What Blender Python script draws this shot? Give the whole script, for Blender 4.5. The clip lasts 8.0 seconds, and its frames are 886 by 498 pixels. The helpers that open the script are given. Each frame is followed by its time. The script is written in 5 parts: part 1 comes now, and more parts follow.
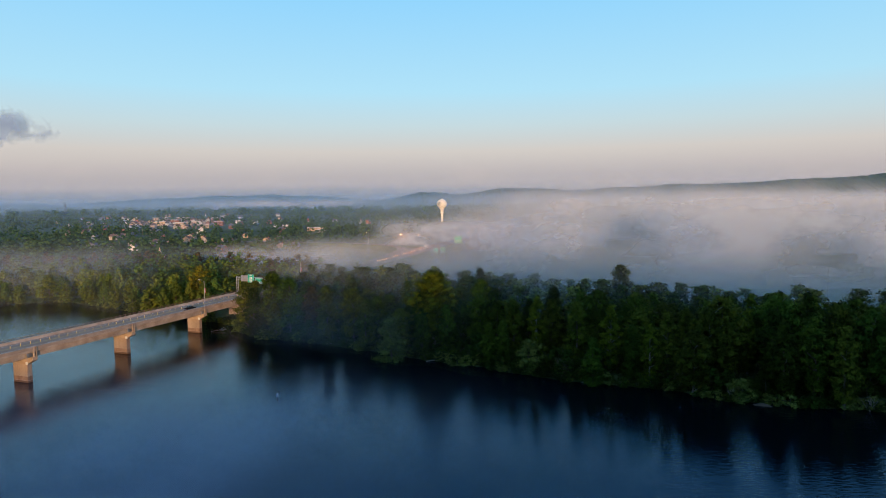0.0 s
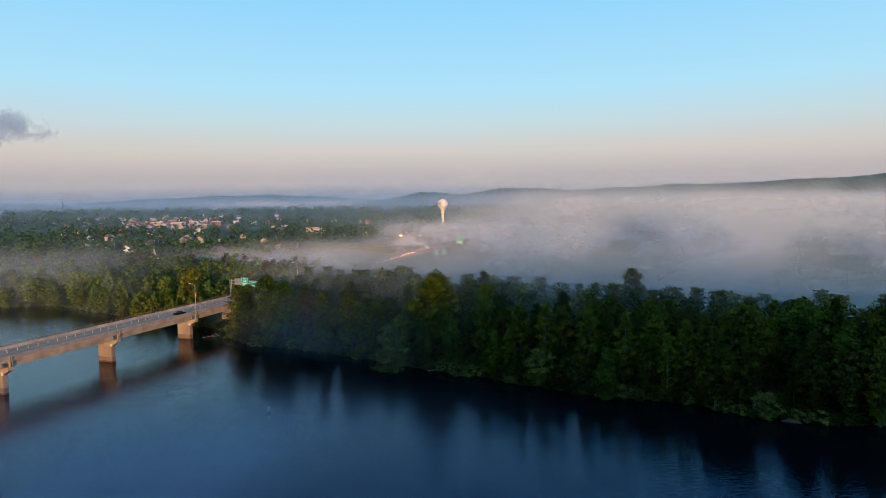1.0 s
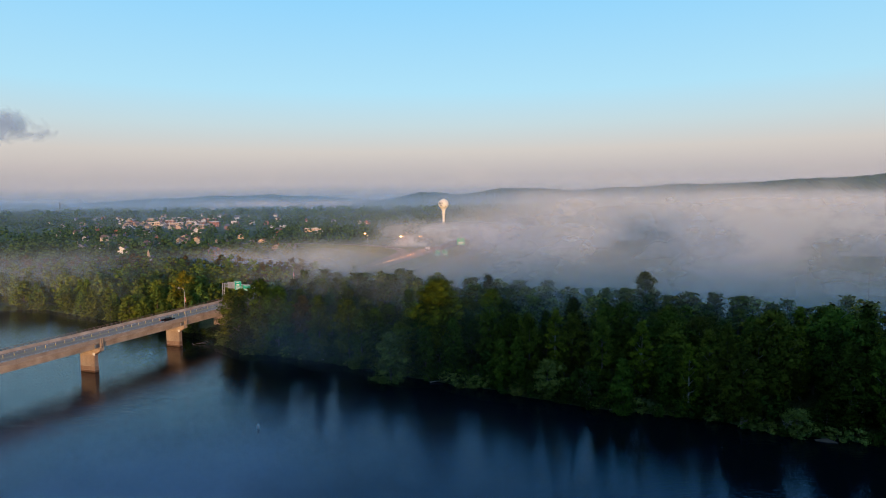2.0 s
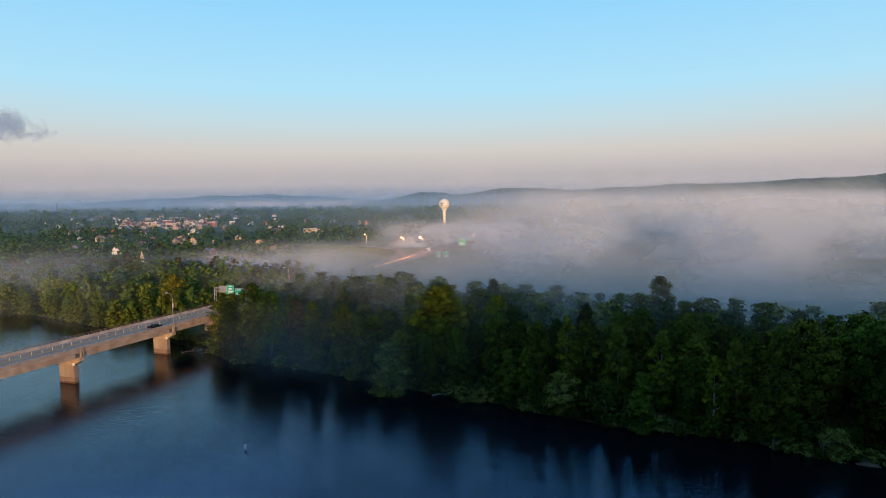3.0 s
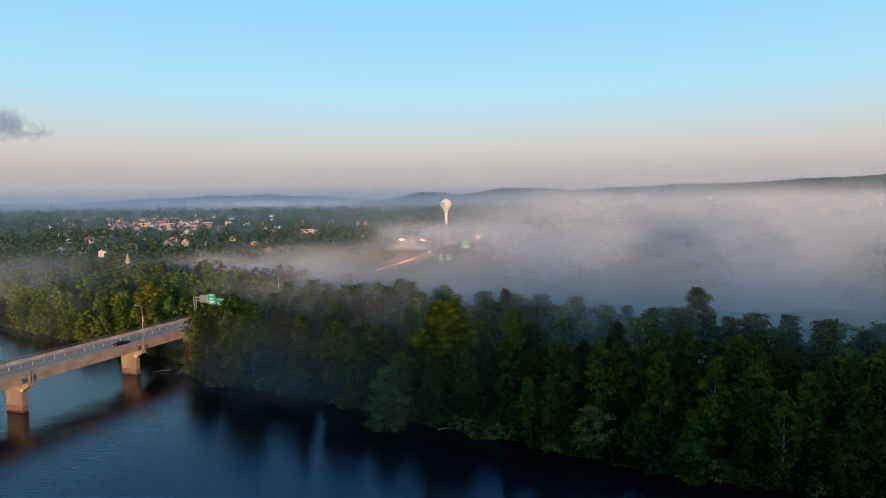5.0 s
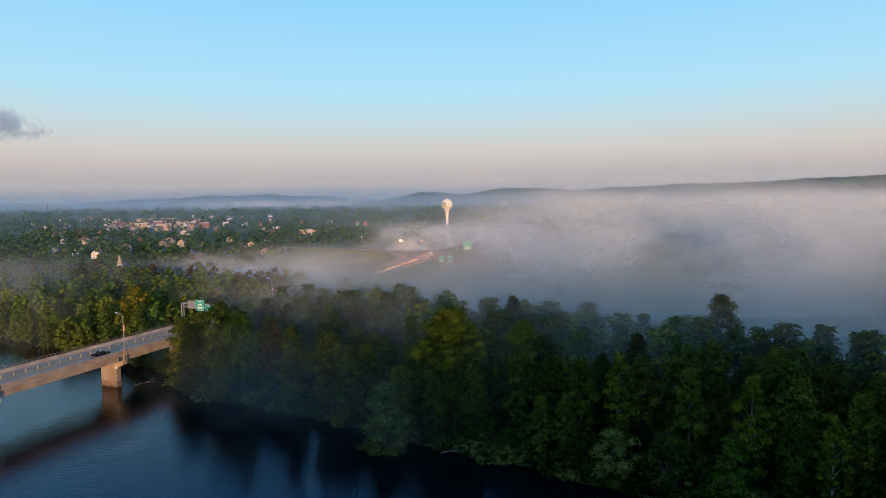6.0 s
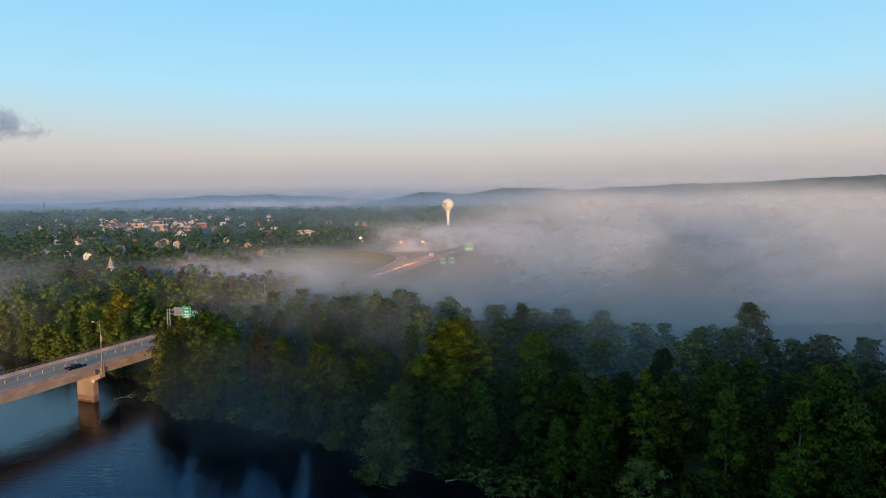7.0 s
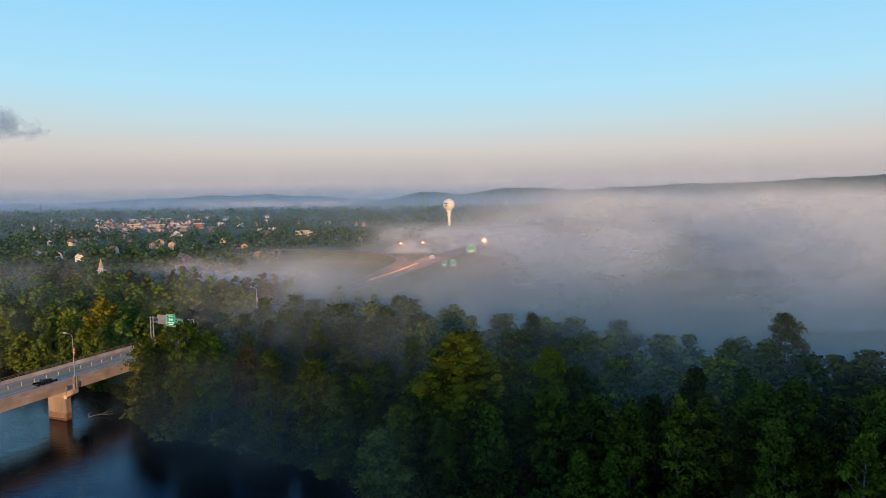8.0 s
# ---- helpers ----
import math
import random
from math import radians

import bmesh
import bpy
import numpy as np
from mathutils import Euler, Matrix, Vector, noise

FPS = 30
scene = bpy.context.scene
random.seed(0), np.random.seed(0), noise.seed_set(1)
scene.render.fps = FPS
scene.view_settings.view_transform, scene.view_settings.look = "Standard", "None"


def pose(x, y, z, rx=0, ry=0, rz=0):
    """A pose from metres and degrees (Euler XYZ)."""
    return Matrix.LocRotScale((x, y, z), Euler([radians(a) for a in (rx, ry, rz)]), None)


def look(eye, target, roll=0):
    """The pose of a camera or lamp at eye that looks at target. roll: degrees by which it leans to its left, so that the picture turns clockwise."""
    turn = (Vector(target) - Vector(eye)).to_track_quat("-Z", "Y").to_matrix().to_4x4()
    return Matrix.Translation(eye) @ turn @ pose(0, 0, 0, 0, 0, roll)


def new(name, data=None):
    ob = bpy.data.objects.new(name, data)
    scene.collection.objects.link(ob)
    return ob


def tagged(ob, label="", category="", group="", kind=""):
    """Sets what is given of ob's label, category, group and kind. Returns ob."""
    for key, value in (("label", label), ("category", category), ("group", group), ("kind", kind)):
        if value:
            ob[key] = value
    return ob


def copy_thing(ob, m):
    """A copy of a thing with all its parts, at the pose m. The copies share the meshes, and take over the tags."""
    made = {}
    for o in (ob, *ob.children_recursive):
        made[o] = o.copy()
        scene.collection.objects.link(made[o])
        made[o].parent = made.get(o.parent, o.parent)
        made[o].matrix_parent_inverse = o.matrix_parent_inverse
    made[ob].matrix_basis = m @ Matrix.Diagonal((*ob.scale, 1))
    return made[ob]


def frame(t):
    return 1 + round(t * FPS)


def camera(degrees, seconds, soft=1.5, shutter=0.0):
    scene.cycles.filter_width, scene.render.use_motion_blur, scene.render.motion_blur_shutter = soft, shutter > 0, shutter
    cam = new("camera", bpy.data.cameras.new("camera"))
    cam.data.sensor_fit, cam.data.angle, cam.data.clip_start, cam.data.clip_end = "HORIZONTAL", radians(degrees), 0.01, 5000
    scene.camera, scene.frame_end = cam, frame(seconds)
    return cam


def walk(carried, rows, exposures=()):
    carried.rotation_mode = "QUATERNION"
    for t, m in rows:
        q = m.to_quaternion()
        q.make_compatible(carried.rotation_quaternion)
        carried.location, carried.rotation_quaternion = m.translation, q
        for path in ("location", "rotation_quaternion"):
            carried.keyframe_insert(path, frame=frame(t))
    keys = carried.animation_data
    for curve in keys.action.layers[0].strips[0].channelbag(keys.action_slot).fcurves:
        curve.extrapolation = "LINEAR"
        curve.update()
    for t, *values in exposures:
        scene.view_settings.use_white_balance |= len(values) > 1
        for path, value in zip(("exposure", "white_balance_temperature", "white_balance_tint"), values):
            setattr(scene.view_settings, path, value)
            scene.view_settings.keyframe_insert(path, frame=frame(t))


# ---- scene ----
# the drone: level flight at constant height, gathering a little speed
cam = camera(72.0, 8.0, soft=0.6)


def eye_at(t):
    return (0.6 - 0.92 * t, -0.5 + 12.6 * t + 0.165 * t * t, 59.6)


def flight_row(t):
    x, y, z = eye_at(t)
    dip, yaw = radians(-4.64), radians(-0.1)
    aim = (x - math.sin(yaw) * math.cos(dip), y + math.cos(yaw) * math.cos(dip), z + math.sin(dip))
    return (t, look((x, y, z), aim, -0.67))


walk(cam, [flight_row(0.5 * i) for i in range(17)], exposures=[(0.0, 0.0), (8.0, 0.0)])

# ---------------------------------------------------------------- light
SUN_EL, SUN_AZ = radians(6.0), radians(178.0)   # low morning sun behind the drone; azimuth clockwise from +y
world = bpy.data.worlds.new("morning_sky")
scene.world = world
world.use_nodes = True
wn, wl = world.node_tree.nodes, world.node_tree.links
sky = wn.new("ShaderNodeTexSky")
sky.sky_type, sky.sun_disc = "NISHITA", False
sky.sun_elevation, sky.sun_rotation = SUN_EL, SUN_AZ
sky.air_density, sky.dust_density, sky.ozone_density = 1.0, 0.6, 2.0
# morning haze: pale and pinkish along the horizon, clear blue above
wtc, wsep = wn.new("ShaderNodeTexCoord"), wn.new("ShaderNodeSeparateXYZ")
wl.new(wtc.outputs["Generated"], wsep.inputs[0])
air = wn.new("ShaderNodeValToRGB")
air.color_ramp.interpolation = "LINEAR"
for pos, col in ((0.0, (0.44, 0.41, 0.45)), (0.04, (0.52, 0.455, 0.47)), (0.078, (0.64, 0.585, 0.56)), (0.118, (0.56, 0.69, 0.74)), (0.17, (0.44, 0.76, 0.94)), (0.31, (0.285, 0.67, 1.0)), (0.35, (0.18, 0.55, 1.0)), (0.4, (0.08, 0.42, 1.0)), (0.47, (0.04, 0.31, 0.95)), (0.62, (0.07, 0.27, 0.7)), (0.8, (0.24, 0.4, 0.75)), (1.0, (0.36, 0.52, 0.8))):
    el = air.color_ramp.elements.new(pos) if pos not in (0.0, 1.0) else air.color_ramp.elements[0 if pos == 0.0 else len(air.color_ramp.elements) - 1]
    el.color = (*col, 1)
wl.new(wsep.outputs["Z"], air.inputs[0])
clear = wn.new("ShaderNodeVectorMath")
clear.operation = "SCALE"
clear.inputs["Scale"].default_value = 0.13
wl.new(sky.outputs[0], clear.inputs[0])
haze_mix = wn.new("ShaderNodeMix")
haze_mix.data_type = "RGBA"
haze_mix.inputs["Factor"].default_value = 0.9
wl.new(clear.outputs[0], haze_mix.inputs["A"])
wl.new(air.outputs[0], haze_mix.inputs["B"])
wl.new(haze_mix.outputs["Result"], wn["Background"].inputs["Color"])
wn["Background"].inputs["Strength"].default_value = 1.05
scene.cycles.transparent_max_bounces = 48

sun_data = bpy.data.lights.new("sun", "SUN")
sun_data.energy, sun_data.angle, sun_data.color = 4.2, radians(4.0), (1.0, 0.6, 0.31)
sun = new("sun", sun_data)
sun_dir = Vector((math.sin(SUN_AZ) * math.cos(SUN_EL), math.cos(SUN_AZ) * math.cos(SUN_EL), math.sin(SUN_EL)))
sun.matrix_world = Matrix.Translation((0, -200, 300)) @ sun_dir.to_track_quat("Z", "Y").to_matrix().to_4x4()
# ---------------------------------------------------------------- materials
def node_mat(name):
    m = bpy.data.materials.new(name)
    m.use_nodes = True
    return m, m.node_tree.nodes, m.node_tree.links, m.node_tree.nodes["Principled BSDF"]


def surface(name, dark, light, rough=0.8, scale=1.0, fine=12.0, bump=0.1, metal=0.0, vary=0.0, stretch=(1, 1, 1), spec=0.3):
    """A matt surface with blotches at one scale, grain at another, and fine relief; vary: brightness from piece to piece."""
    m, n, l, b = node_mat(name)
    tc = n.new("ShaderNodeTexCoord")
    mp = n.new("ShaderNodeMapping")
    mp.inputs["Scale"].default_value = stretch
    l.new(tc.outputs["Object"], mp.inputs["Vector"])
    big, small = n.new("ShaderNodeTexNoise"), n.new("ShaderNodeTexNoise")
    for t, s, d in ((big, scale, 5), (small, fine, 3)):
        t.inputs["Scale"].default_value, t.inputs["Detail"].default_value = s, d
        l.new(mp.outputs[0], t.inputs["Vector"])
    mix = n.new("ShaderNodeMath")
    mix.operation = "MULTIPLY_ADD"
    mix.inputs[1].default_value = 0.65
    half = n.new("ShaderNodeMath")
    half.operation = "MULTIPLY"
    half.inputs[1].default_value = 0.35
    l.new(small.outputs["Fac"], half.inputs[0])
    l.new(big.outputs["Fac"], mix.inputs[0])
    l.new(half.outputs[0], mix.inputs[2])
    ramp = n.new("ShaderNodeValToRGB")
    ramp.color_ramp.elements[0].position, ramp.color_ramp.elements[1].position = 0.33, 0.67
    ramp.color_ramp.elements[0].color, ramp.color_ramp.elements[1].color = (*dark, 1), (*light, 1)
    l.new(mix.outputs[0], ramp.inputs[0])
    out = ramp.outputs[0]
    if vary:
        info = n.new("ShaderNodeObjectInfo")
        hsv = n.new("ShaderNodeHueSaturation")
        rng = n.new("ShaderNodeMapRange")
        rng.inputs["To Min"].default_value, rng.inputs["To Max"].default_value = 1 - vary, 1 + vary
        l.new(info.outputs["Random"], rng.inputs["Value"])
        l.new(rng.outputs[0], hsv.inputs["Value"])
        l.new(out, hsv.inputs["Color"])
        out = hsv.outputs[0]
    l.new(out, b.inputs["Base Color"])
    b.inputs["Roughness"].default_value, b.inputs["Metallic"].default_value = rough, metal
    b.inputs["Specular IOR Level"].default_value = spec
    if bump:
        bp = n.new("ShaderNodeBump")
        bp.inputs["Strength"].default_value = bump
        l.new(mix.outputs[0], bp.inputs["Height"])
        l.new(bp.outputs[0], b.inputs["Normal"])
    return m


def foliage(name, dark, light, hue=0.02, clump=0.22, spread=0.3, vary=0.32):
    """Leaves: two greens in clumps, each spray and each tree a little its own, fine leafy relief, some light passing through."""
    m, n, l, b = node_mat(name)
    geo, info, tc = n.new("ShaderNodeNewGeometry"), n.new("ShaderNodeObjectInfo"), n.new("ShaderNodeTexCoord")
    noi, cell = n.new("ShaderNodeTexNoise"), n.new("ShaderNodeTexVoronoi")
    noi.inputs["Scale"].default_value, noi.inputs["Detail"].default_value = clump, 3
    cell.inputs["Scale"].default_value = 2.6
    l.new(geo.outputs["Position"], noi.inputs["Vector"])
    l.new(tc.outputs["Object"], cell.inputs["Vector"])
    add = n.new("ShaderNodeMath")
    add.operation = "MULTIPLY_ADD"
    add.inputs[1].default_value = spread
    l.new(geo.outputs["Random Per Island"], add.inputs[0])
    l.new(noi.outputs["Fac"], add.inputs[2])
    leafy = n.new("ShaderNodeMath")
    leafy.operation = "MULTIPLY_ADD"
    leafy.inputs[1].default_value = 0.22
    l.new(cell.outputs["Color"], leafy.inputs[0])
    l.new(add.outputs[0], leafy.inputs[2])
    ramp = n.new("ShaderNodeValToRGB")
    mid = 0.61 + 0.5 * spread
    ramp.color_ramp.elements[0].position, ramp.color_ramp.elements[1].position = mid - 0.3, mid + 0.3
    ramp.color_ramp.elements[0].color, ramp.color_ramp.elements[1].color = (*dark, 1), (*light, 1)
    l.new(leafy.outputs[0], ramp.inputs[0])
    hsv = n.new("ShaderNodeHueSaturation")
    h, v = n.new("ShaderNodeMapRange"), n.new("ShaderNodeMapRange")
    h.inputs["To Min"].default_value, h.inputs["To Max"].default_value = 0.5 - hue, 0.5 + hue
    v.inputs["To Min"].default_value, v.inputs["To Max"].default_value = 1 - vary, 1 + vary
    wn2 = n.new("ShaderNodeTexWhiteNoise")
    wn2.noise_dimensions = "1D"
    l.new(info.outputs["Random"], wn2.inputs["W"])
    l.new(info.outputs["Random"], h.inputs["Value"])
    l.new(wn2.outputs["Value"], v.inputs["Value"])
    l.new(h.outputs[0], hsv.inputs["Hue"])
    l.new(v.outputs[0], hsv.inputs["Value"])
    l.new(ramp.outputs[0], hsv.inputs["Color"])
    l.new(hsv.outputs[0], b.inputs["Base Color"])
    b.inputs["Roughness"].default_value = 0.6
    b.inputs["Specular IOR Level"].default_value = 0.03
    bp = n.new("ShaderNodeBump")
    bp.inputs["Strength"].default_value, bp.inputs["Distance"].default_value = 0.6, 0.3
    l.new(cell.outputs["Distance"], bp.inputs["Height"])
    l.new(bp.outputs[0], b.inputs["Normal"])
    tr = n.new("ShaderNodeBsdfTranslucent")
    l.new(hsv.outputs[0], tr.inputs["Color"])
    mx = n.new("ShaderNodeMixShader")
    mx.inputs[0].default_value = 0.1
    l.new(b.outputs[0], mx.inputs[1])
    l.new(tr.outputs[0], mx.inputs[2])
    l.new(mx.outputs[0], n["Material Output"].inputs["Surface"])
    return m


def plain(name, col, rough=0.5, metal=0.0, emit=0.0):
    m, n, l, b = node_mat(name)
    b.inputs["Base Color"].default_value = (*col, 1)
    b.inputs["Roughness"].default_value, b.inputs["Metallic"].default_value = rough, metal
    if emit:
        b.inputs["Emission Color"].default_value = (*col, 1)
        b.inputs["Emission Strength"].default_value = emit
    return m


def mist(name, density, scale=0.012, patch=(0.35, 0.65), side=None, front=None, top=None, floor=None, tint=(0.55, 0.635, 0.72), thin=0.15, squash=2.0, rise=None, detail=6, until=None, since=None):
    """Fog: a thin sheet of droplets that scatters light, patchy by noise. It sets in between the two values of `side`
    (x - 0.3 y, from west to east) and of `front` (y), and fades out upwards over `top` (low, high, raggedness) and downwards over `floor`.
    since, until: it sets in and ends between these two x; rise: between the two values of x - 0.3 y the top lifts by so many metres."""
    m, n, l, b = node_mat(name)
    n.remove(b)
    geo, sep = n.new("ShaderNodeNewGeometry"), n.new("ShaderNodeSeparateXYZ")
    l.new(geo.outputs["Position"], sep.inputs[0])
    mp = n.new("ShaderNodeMapping")
    mp.inputs["Scale"].default_value = (1, 1, squash)
    l.new(geo.outputs["Position"], mp.inputs["Vector"])
    noi, edge = n.new("ShaderNodeTexNoise"), n.new("ShaderNodeTexNoise")
    for t, s, d in ((noi, scale, detail), (edge, scale * 0.6, 6)):
        t.inputs["Scale"].default_value, t.inputs["Detail"].default_value = s, d
        t.inputs["Roughness"].default_value = 0.55
        l.new(mp.outputs[0], t.inputs["Vector"])
    edge.inputs["Distortion"].default_value = 0.5

    def ramped(sock, a, c, lo, hi):
        r = n.new("ShaderNodeMapRange")
        r.interpolation_type = "SMOOTHSTEP"
        r.inputs["From Min"].default_value, r.inputs["From Max"].default_value = a, c
        r.inputs["To Min"].default_value, r.inputs["To Max"].default_value = lo, hi
        l.new(sock, r.inputs["Value"])
        return r.outputs[0]

    def maths(op, a, c=None, k=0.0, add=None):
        q = n.new("ShaderNodeMath")
        q.operation = op
        l.new(a, q.inputs[0])
        if c is not None:
            l.new(c, q.inputs[1])
        else:
            q.inputs[1].default_value = k
        if add is not None:
            l.new(add, q.inputs[2])
        return q.outputs[0]

    def roughened(sock, amount):
        return maths("MULTIPLY_ADD", maths("SUBTRACT", edge.outputs["Fac"], k=0.5), k=4 * amount, add=sock)

    a = ramped(noi.outputs["Fac"], patch[0], patch[1], thin * density, density)
    if side:
        v = maths("MULTIPLY_ADD", sep.outputs["Y"], k=-0.3, add=sep.outputs["X"])
        a = maths("MULTIPLY", a, ramped(roughened(v, 0.45 * (side[1] - side[0])), side[0], side[1], 0.0, 1.0))
    if front:
        a = maths("MULTIPLY", a, ramped(roughened(sep.outputs["Y"], 0.4 * (front[1] - front[0])), front[0], front[1], 0.0, 1.0))
    if since:
        a = maths("MULTIPLY", a, ramped(roughened(sep.outputs["X"], 0.3 * (since[1] - since[0])), since[0], since[1], 0.0, 1.0))
    if until:
        a = maths("MULTIPLY", a, ramped(roughened(sep.outputs["X"], 0.3 * (until[1] - until[0])), until[0], until[1], 1.0, 0.0))
    if top:
        zz = sep.outputs["Z"]
        if rise:
            v = maths("MULTIPLY_ADD", sep.outputs["Y"], k=-0.3, add=sep.outputs["X"])
            zz = maths("SUBTRACT", zz, ramped(v, rise[0], rise[1], 0.0, rise[2]))
        a = maths("MULTIPLY", a, ramped(roughened(zz, top[2]), top[0], top[1], 1.0, 0.0))
    if floor:
        a = maths("MULTIPLY", a, ramped(sep.outputs["Z"], floor[0], floor[1], 0.0, 1.0))
    dif, trl, mix = n.new("ShaderNodeBsdfDiffuse"), n.new("ShaderNodeBsdfTranslucent"), n.new("ShaderNodeMixShader")
    for s in (dif, trl):
        s.inputs["Color"].default_value = (*tint, 1)
    mix.inputs[0].default_value = 0.45
    l.new(dif.outputs[0], mix.inputs[1])
    l.new(trl.outputs[0], mix.inputs[2])
    tra, fin = n.new("ShaderNodeBsdfTransparent"), n.new("ShaderNodeMixShader")
    l.new(a, fin.inputs[0])
    l.new(tra.outputs[0], fin.inputs[1])
    l.new(mix.outputs[0], fin.inputs[2])
    l.new(fin.outputs[0], n["Material Output"].inputs["Surface"])
    return m


CONCRETE = surface("weathered_concrete", (0.26, 0.19, 0.135), (0.54, 0.42, 0.31), 0.85, 0.25, 6, 0.15)
CONCRETE_DARK = surface("stained_concrete", (0.26, 0.19, 0.14), (0.44, 0.35, 0.27), 0.85, 0.3, 5, 0.15, stretch=(1, 1, 0.25))
ASPHALT = surface("worn_asphalt", (0.28, 0.2, 0.135), (0.37, 0.272, 0.188), 0.95, 0.15, 8, 0.1, spec=0.08)
HIGHWAY = surface("highway_asphalt", (0.12, 0.1, 0.085), (0.19, 0.16, 0.135), 0.95, 0.15, 8, 0.1, spec=0.1)
PAINT_WHITE = surface("road_paint_white", (0.55, 0.55, 0.53), (0.72, 0.72, 0.7), 0.6, 1, 9, 0.05)
PAINT_YELLOW = surface("road_paint_yellow", (0.5, 0.36, 0.06), (0.65, 0.48, 0.1), 0.6, 1, 9, 0.05)
POST_YELLOW = plain("delineator_yellow", (0.72, 0.47, 0.12), 0.5)
STEEL = surface("galvanised_steel", (0.3, 0.3, 0.3), (0.46, 0.46, 0.45), 0.45, 2, 20, 0.03, metal=0.6)
RUST = surface("brown_rail_paint", (0.13, 0.08, 0.055), (0.22, 0.14, 0.09), 0.7, 2, 15, 0.05)
BARK = surface("grey_bark", (0.07, 0.055, 0.045), (0.16, 0.135, 0.11), 0.9, 1.2, 9, 0.4, stretch=(1, 1, 0.2))
BARK_PALE = surface("pale_sycamore_bark", (0.15, 0.135, 0.112), (0.32, 0.295, 0.255), 0.8, 0.8, 7, 0.2)
LEAF = foliage("green_leaves", (0.02, 0.037, 0.005), (0.105, 0.144, 0.015), 0.03, vary=0.45)
LEAF_WARM = foliage("yellow_green_leaves", (0.048, 0.066, 0.006), (0.2, 0.235, 0.016), vary=0.18)
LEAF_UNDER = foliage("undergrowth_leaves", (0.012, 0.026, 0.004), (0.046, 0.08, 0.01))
LEAF_GOLD = foliage("turning_gold_leaves", (0.1, 0.095, 0.012), (0.3, 0.25, 0.022), 0.01)
LEAF_RUST = foliage("rust_brown_leaves", (0.04, 0.03, 0.01), (0.12, 0.08, 0.024), 0.01)
LEAF_GREY = foliage("silvery_willow_leaves", (0.065, 0.088, 0.018), (0.2, 0.245, 0.05), 0.01, vary=0.15)
FAR_LEAF = foliage("distant_leaves", (0.012, 0.032, 0.012), (0.062, 0.115, 0.034), 0.02, 0.05)
BANK_LEAF = foliage("bank_leaves", (0.09, 0.135, 0.023), (0.15, 0.215, 0.036), 0.015, 0.1)
BANK_LEAF_WARM = foliage("bank_leaves_yellowish", (0.11, 0.142, 0.02), (0.19, 0.235, 0.032), 0.015, 0.1)
BANK_RUST = foliage("bank_leaves_brownish", (0.06, 0.05, 0.018), (0.19, 0.15, 0.05), 0.02, 0.1)
PYLON = surface("dull_dark_steel", (0.05, 0.055, 0.06), (0.09, 0.095, 0.1), 0.7, 1, 8, 0.0)
GROUND = surface("grass_and_soil", (0.03, 0.045, 0.014), (0.09, 0.12, 0.035), 0.95, 0.05, 1.5, 0.3)
HILL = surface("wooded_hillside", (0.018, 0.036, 0.014), (0.06, 0.1, 0.035), 0.95, 0.02, 0.12, 0.6)
SAND = surface("river_sand", (0.045, 0.034, 0.024), (0.09, 0.07, 0.05), 0.95, 0.5, 8, 0.2)


def water_mat():
    m, n, l, b = node_mat("river_water")
    b.inputs["Base Color"].default_value = (0.001, 0.0024, 0.0045, 1)
    b.inputs["Roughness"].default_value = 0.025
    b.inputs["IOR"].default_value = 1.33
    tc = n.new("ShaderNodeTexCoord")
    last = None
    for scale, detail, strength, dist, st in ((1.1, 3, 0.5, 0.16, (0.5, 1.2, 1)), (0.06, 3, 0.05, 0.8, (1, 1.6, 1))):
        mp, t, bp = n.new("ShaderNodeMapping"), n.new("ShaderNodeTexNoise"), n.new("ShaderNodeBump")
        mp.inputs["Scale"].default_value = st
        t.inputs["Scale"].default_value, t.inputs["Detail"].default_value = scale, detail
        bp.inputs["Strength"].default_value, bp.inputs["Distance"].default_value = strength, dist
        l.new(tc.outputs["Object"], mp.inputs["Vector"])
        l.new(mp.outputs[0], t.inputs["Vector"])
        l.new(t.outputs["Fac"], bp.inputs["Height"])
        if last:
            l.new(last.outputs[0], bp.inputs["Normal"])
        last = bp
    l.new(last.outputs[0], b.inputs["Normal"])
    return m


WATER = water_mat()
# ---------------------------------------------------------------- mesh helpers
def mesh_ob(name, verts, faces, material, parent=None, label="", smooth=False):
    me = bpy.data.meshes.new(name)
    me.from_pydata([tuple(v) for v in verts], [], [tuple(f) for f in faces])
    me.materials.append(material)
    if smooth:
        me.polygons.foreach_set("use_smooth", [True] * len(me.polygons))
    me.update()
    ob = new(name, me)
    if parent is not None:
        ob.parent = parent
    return tagged(ob, label)


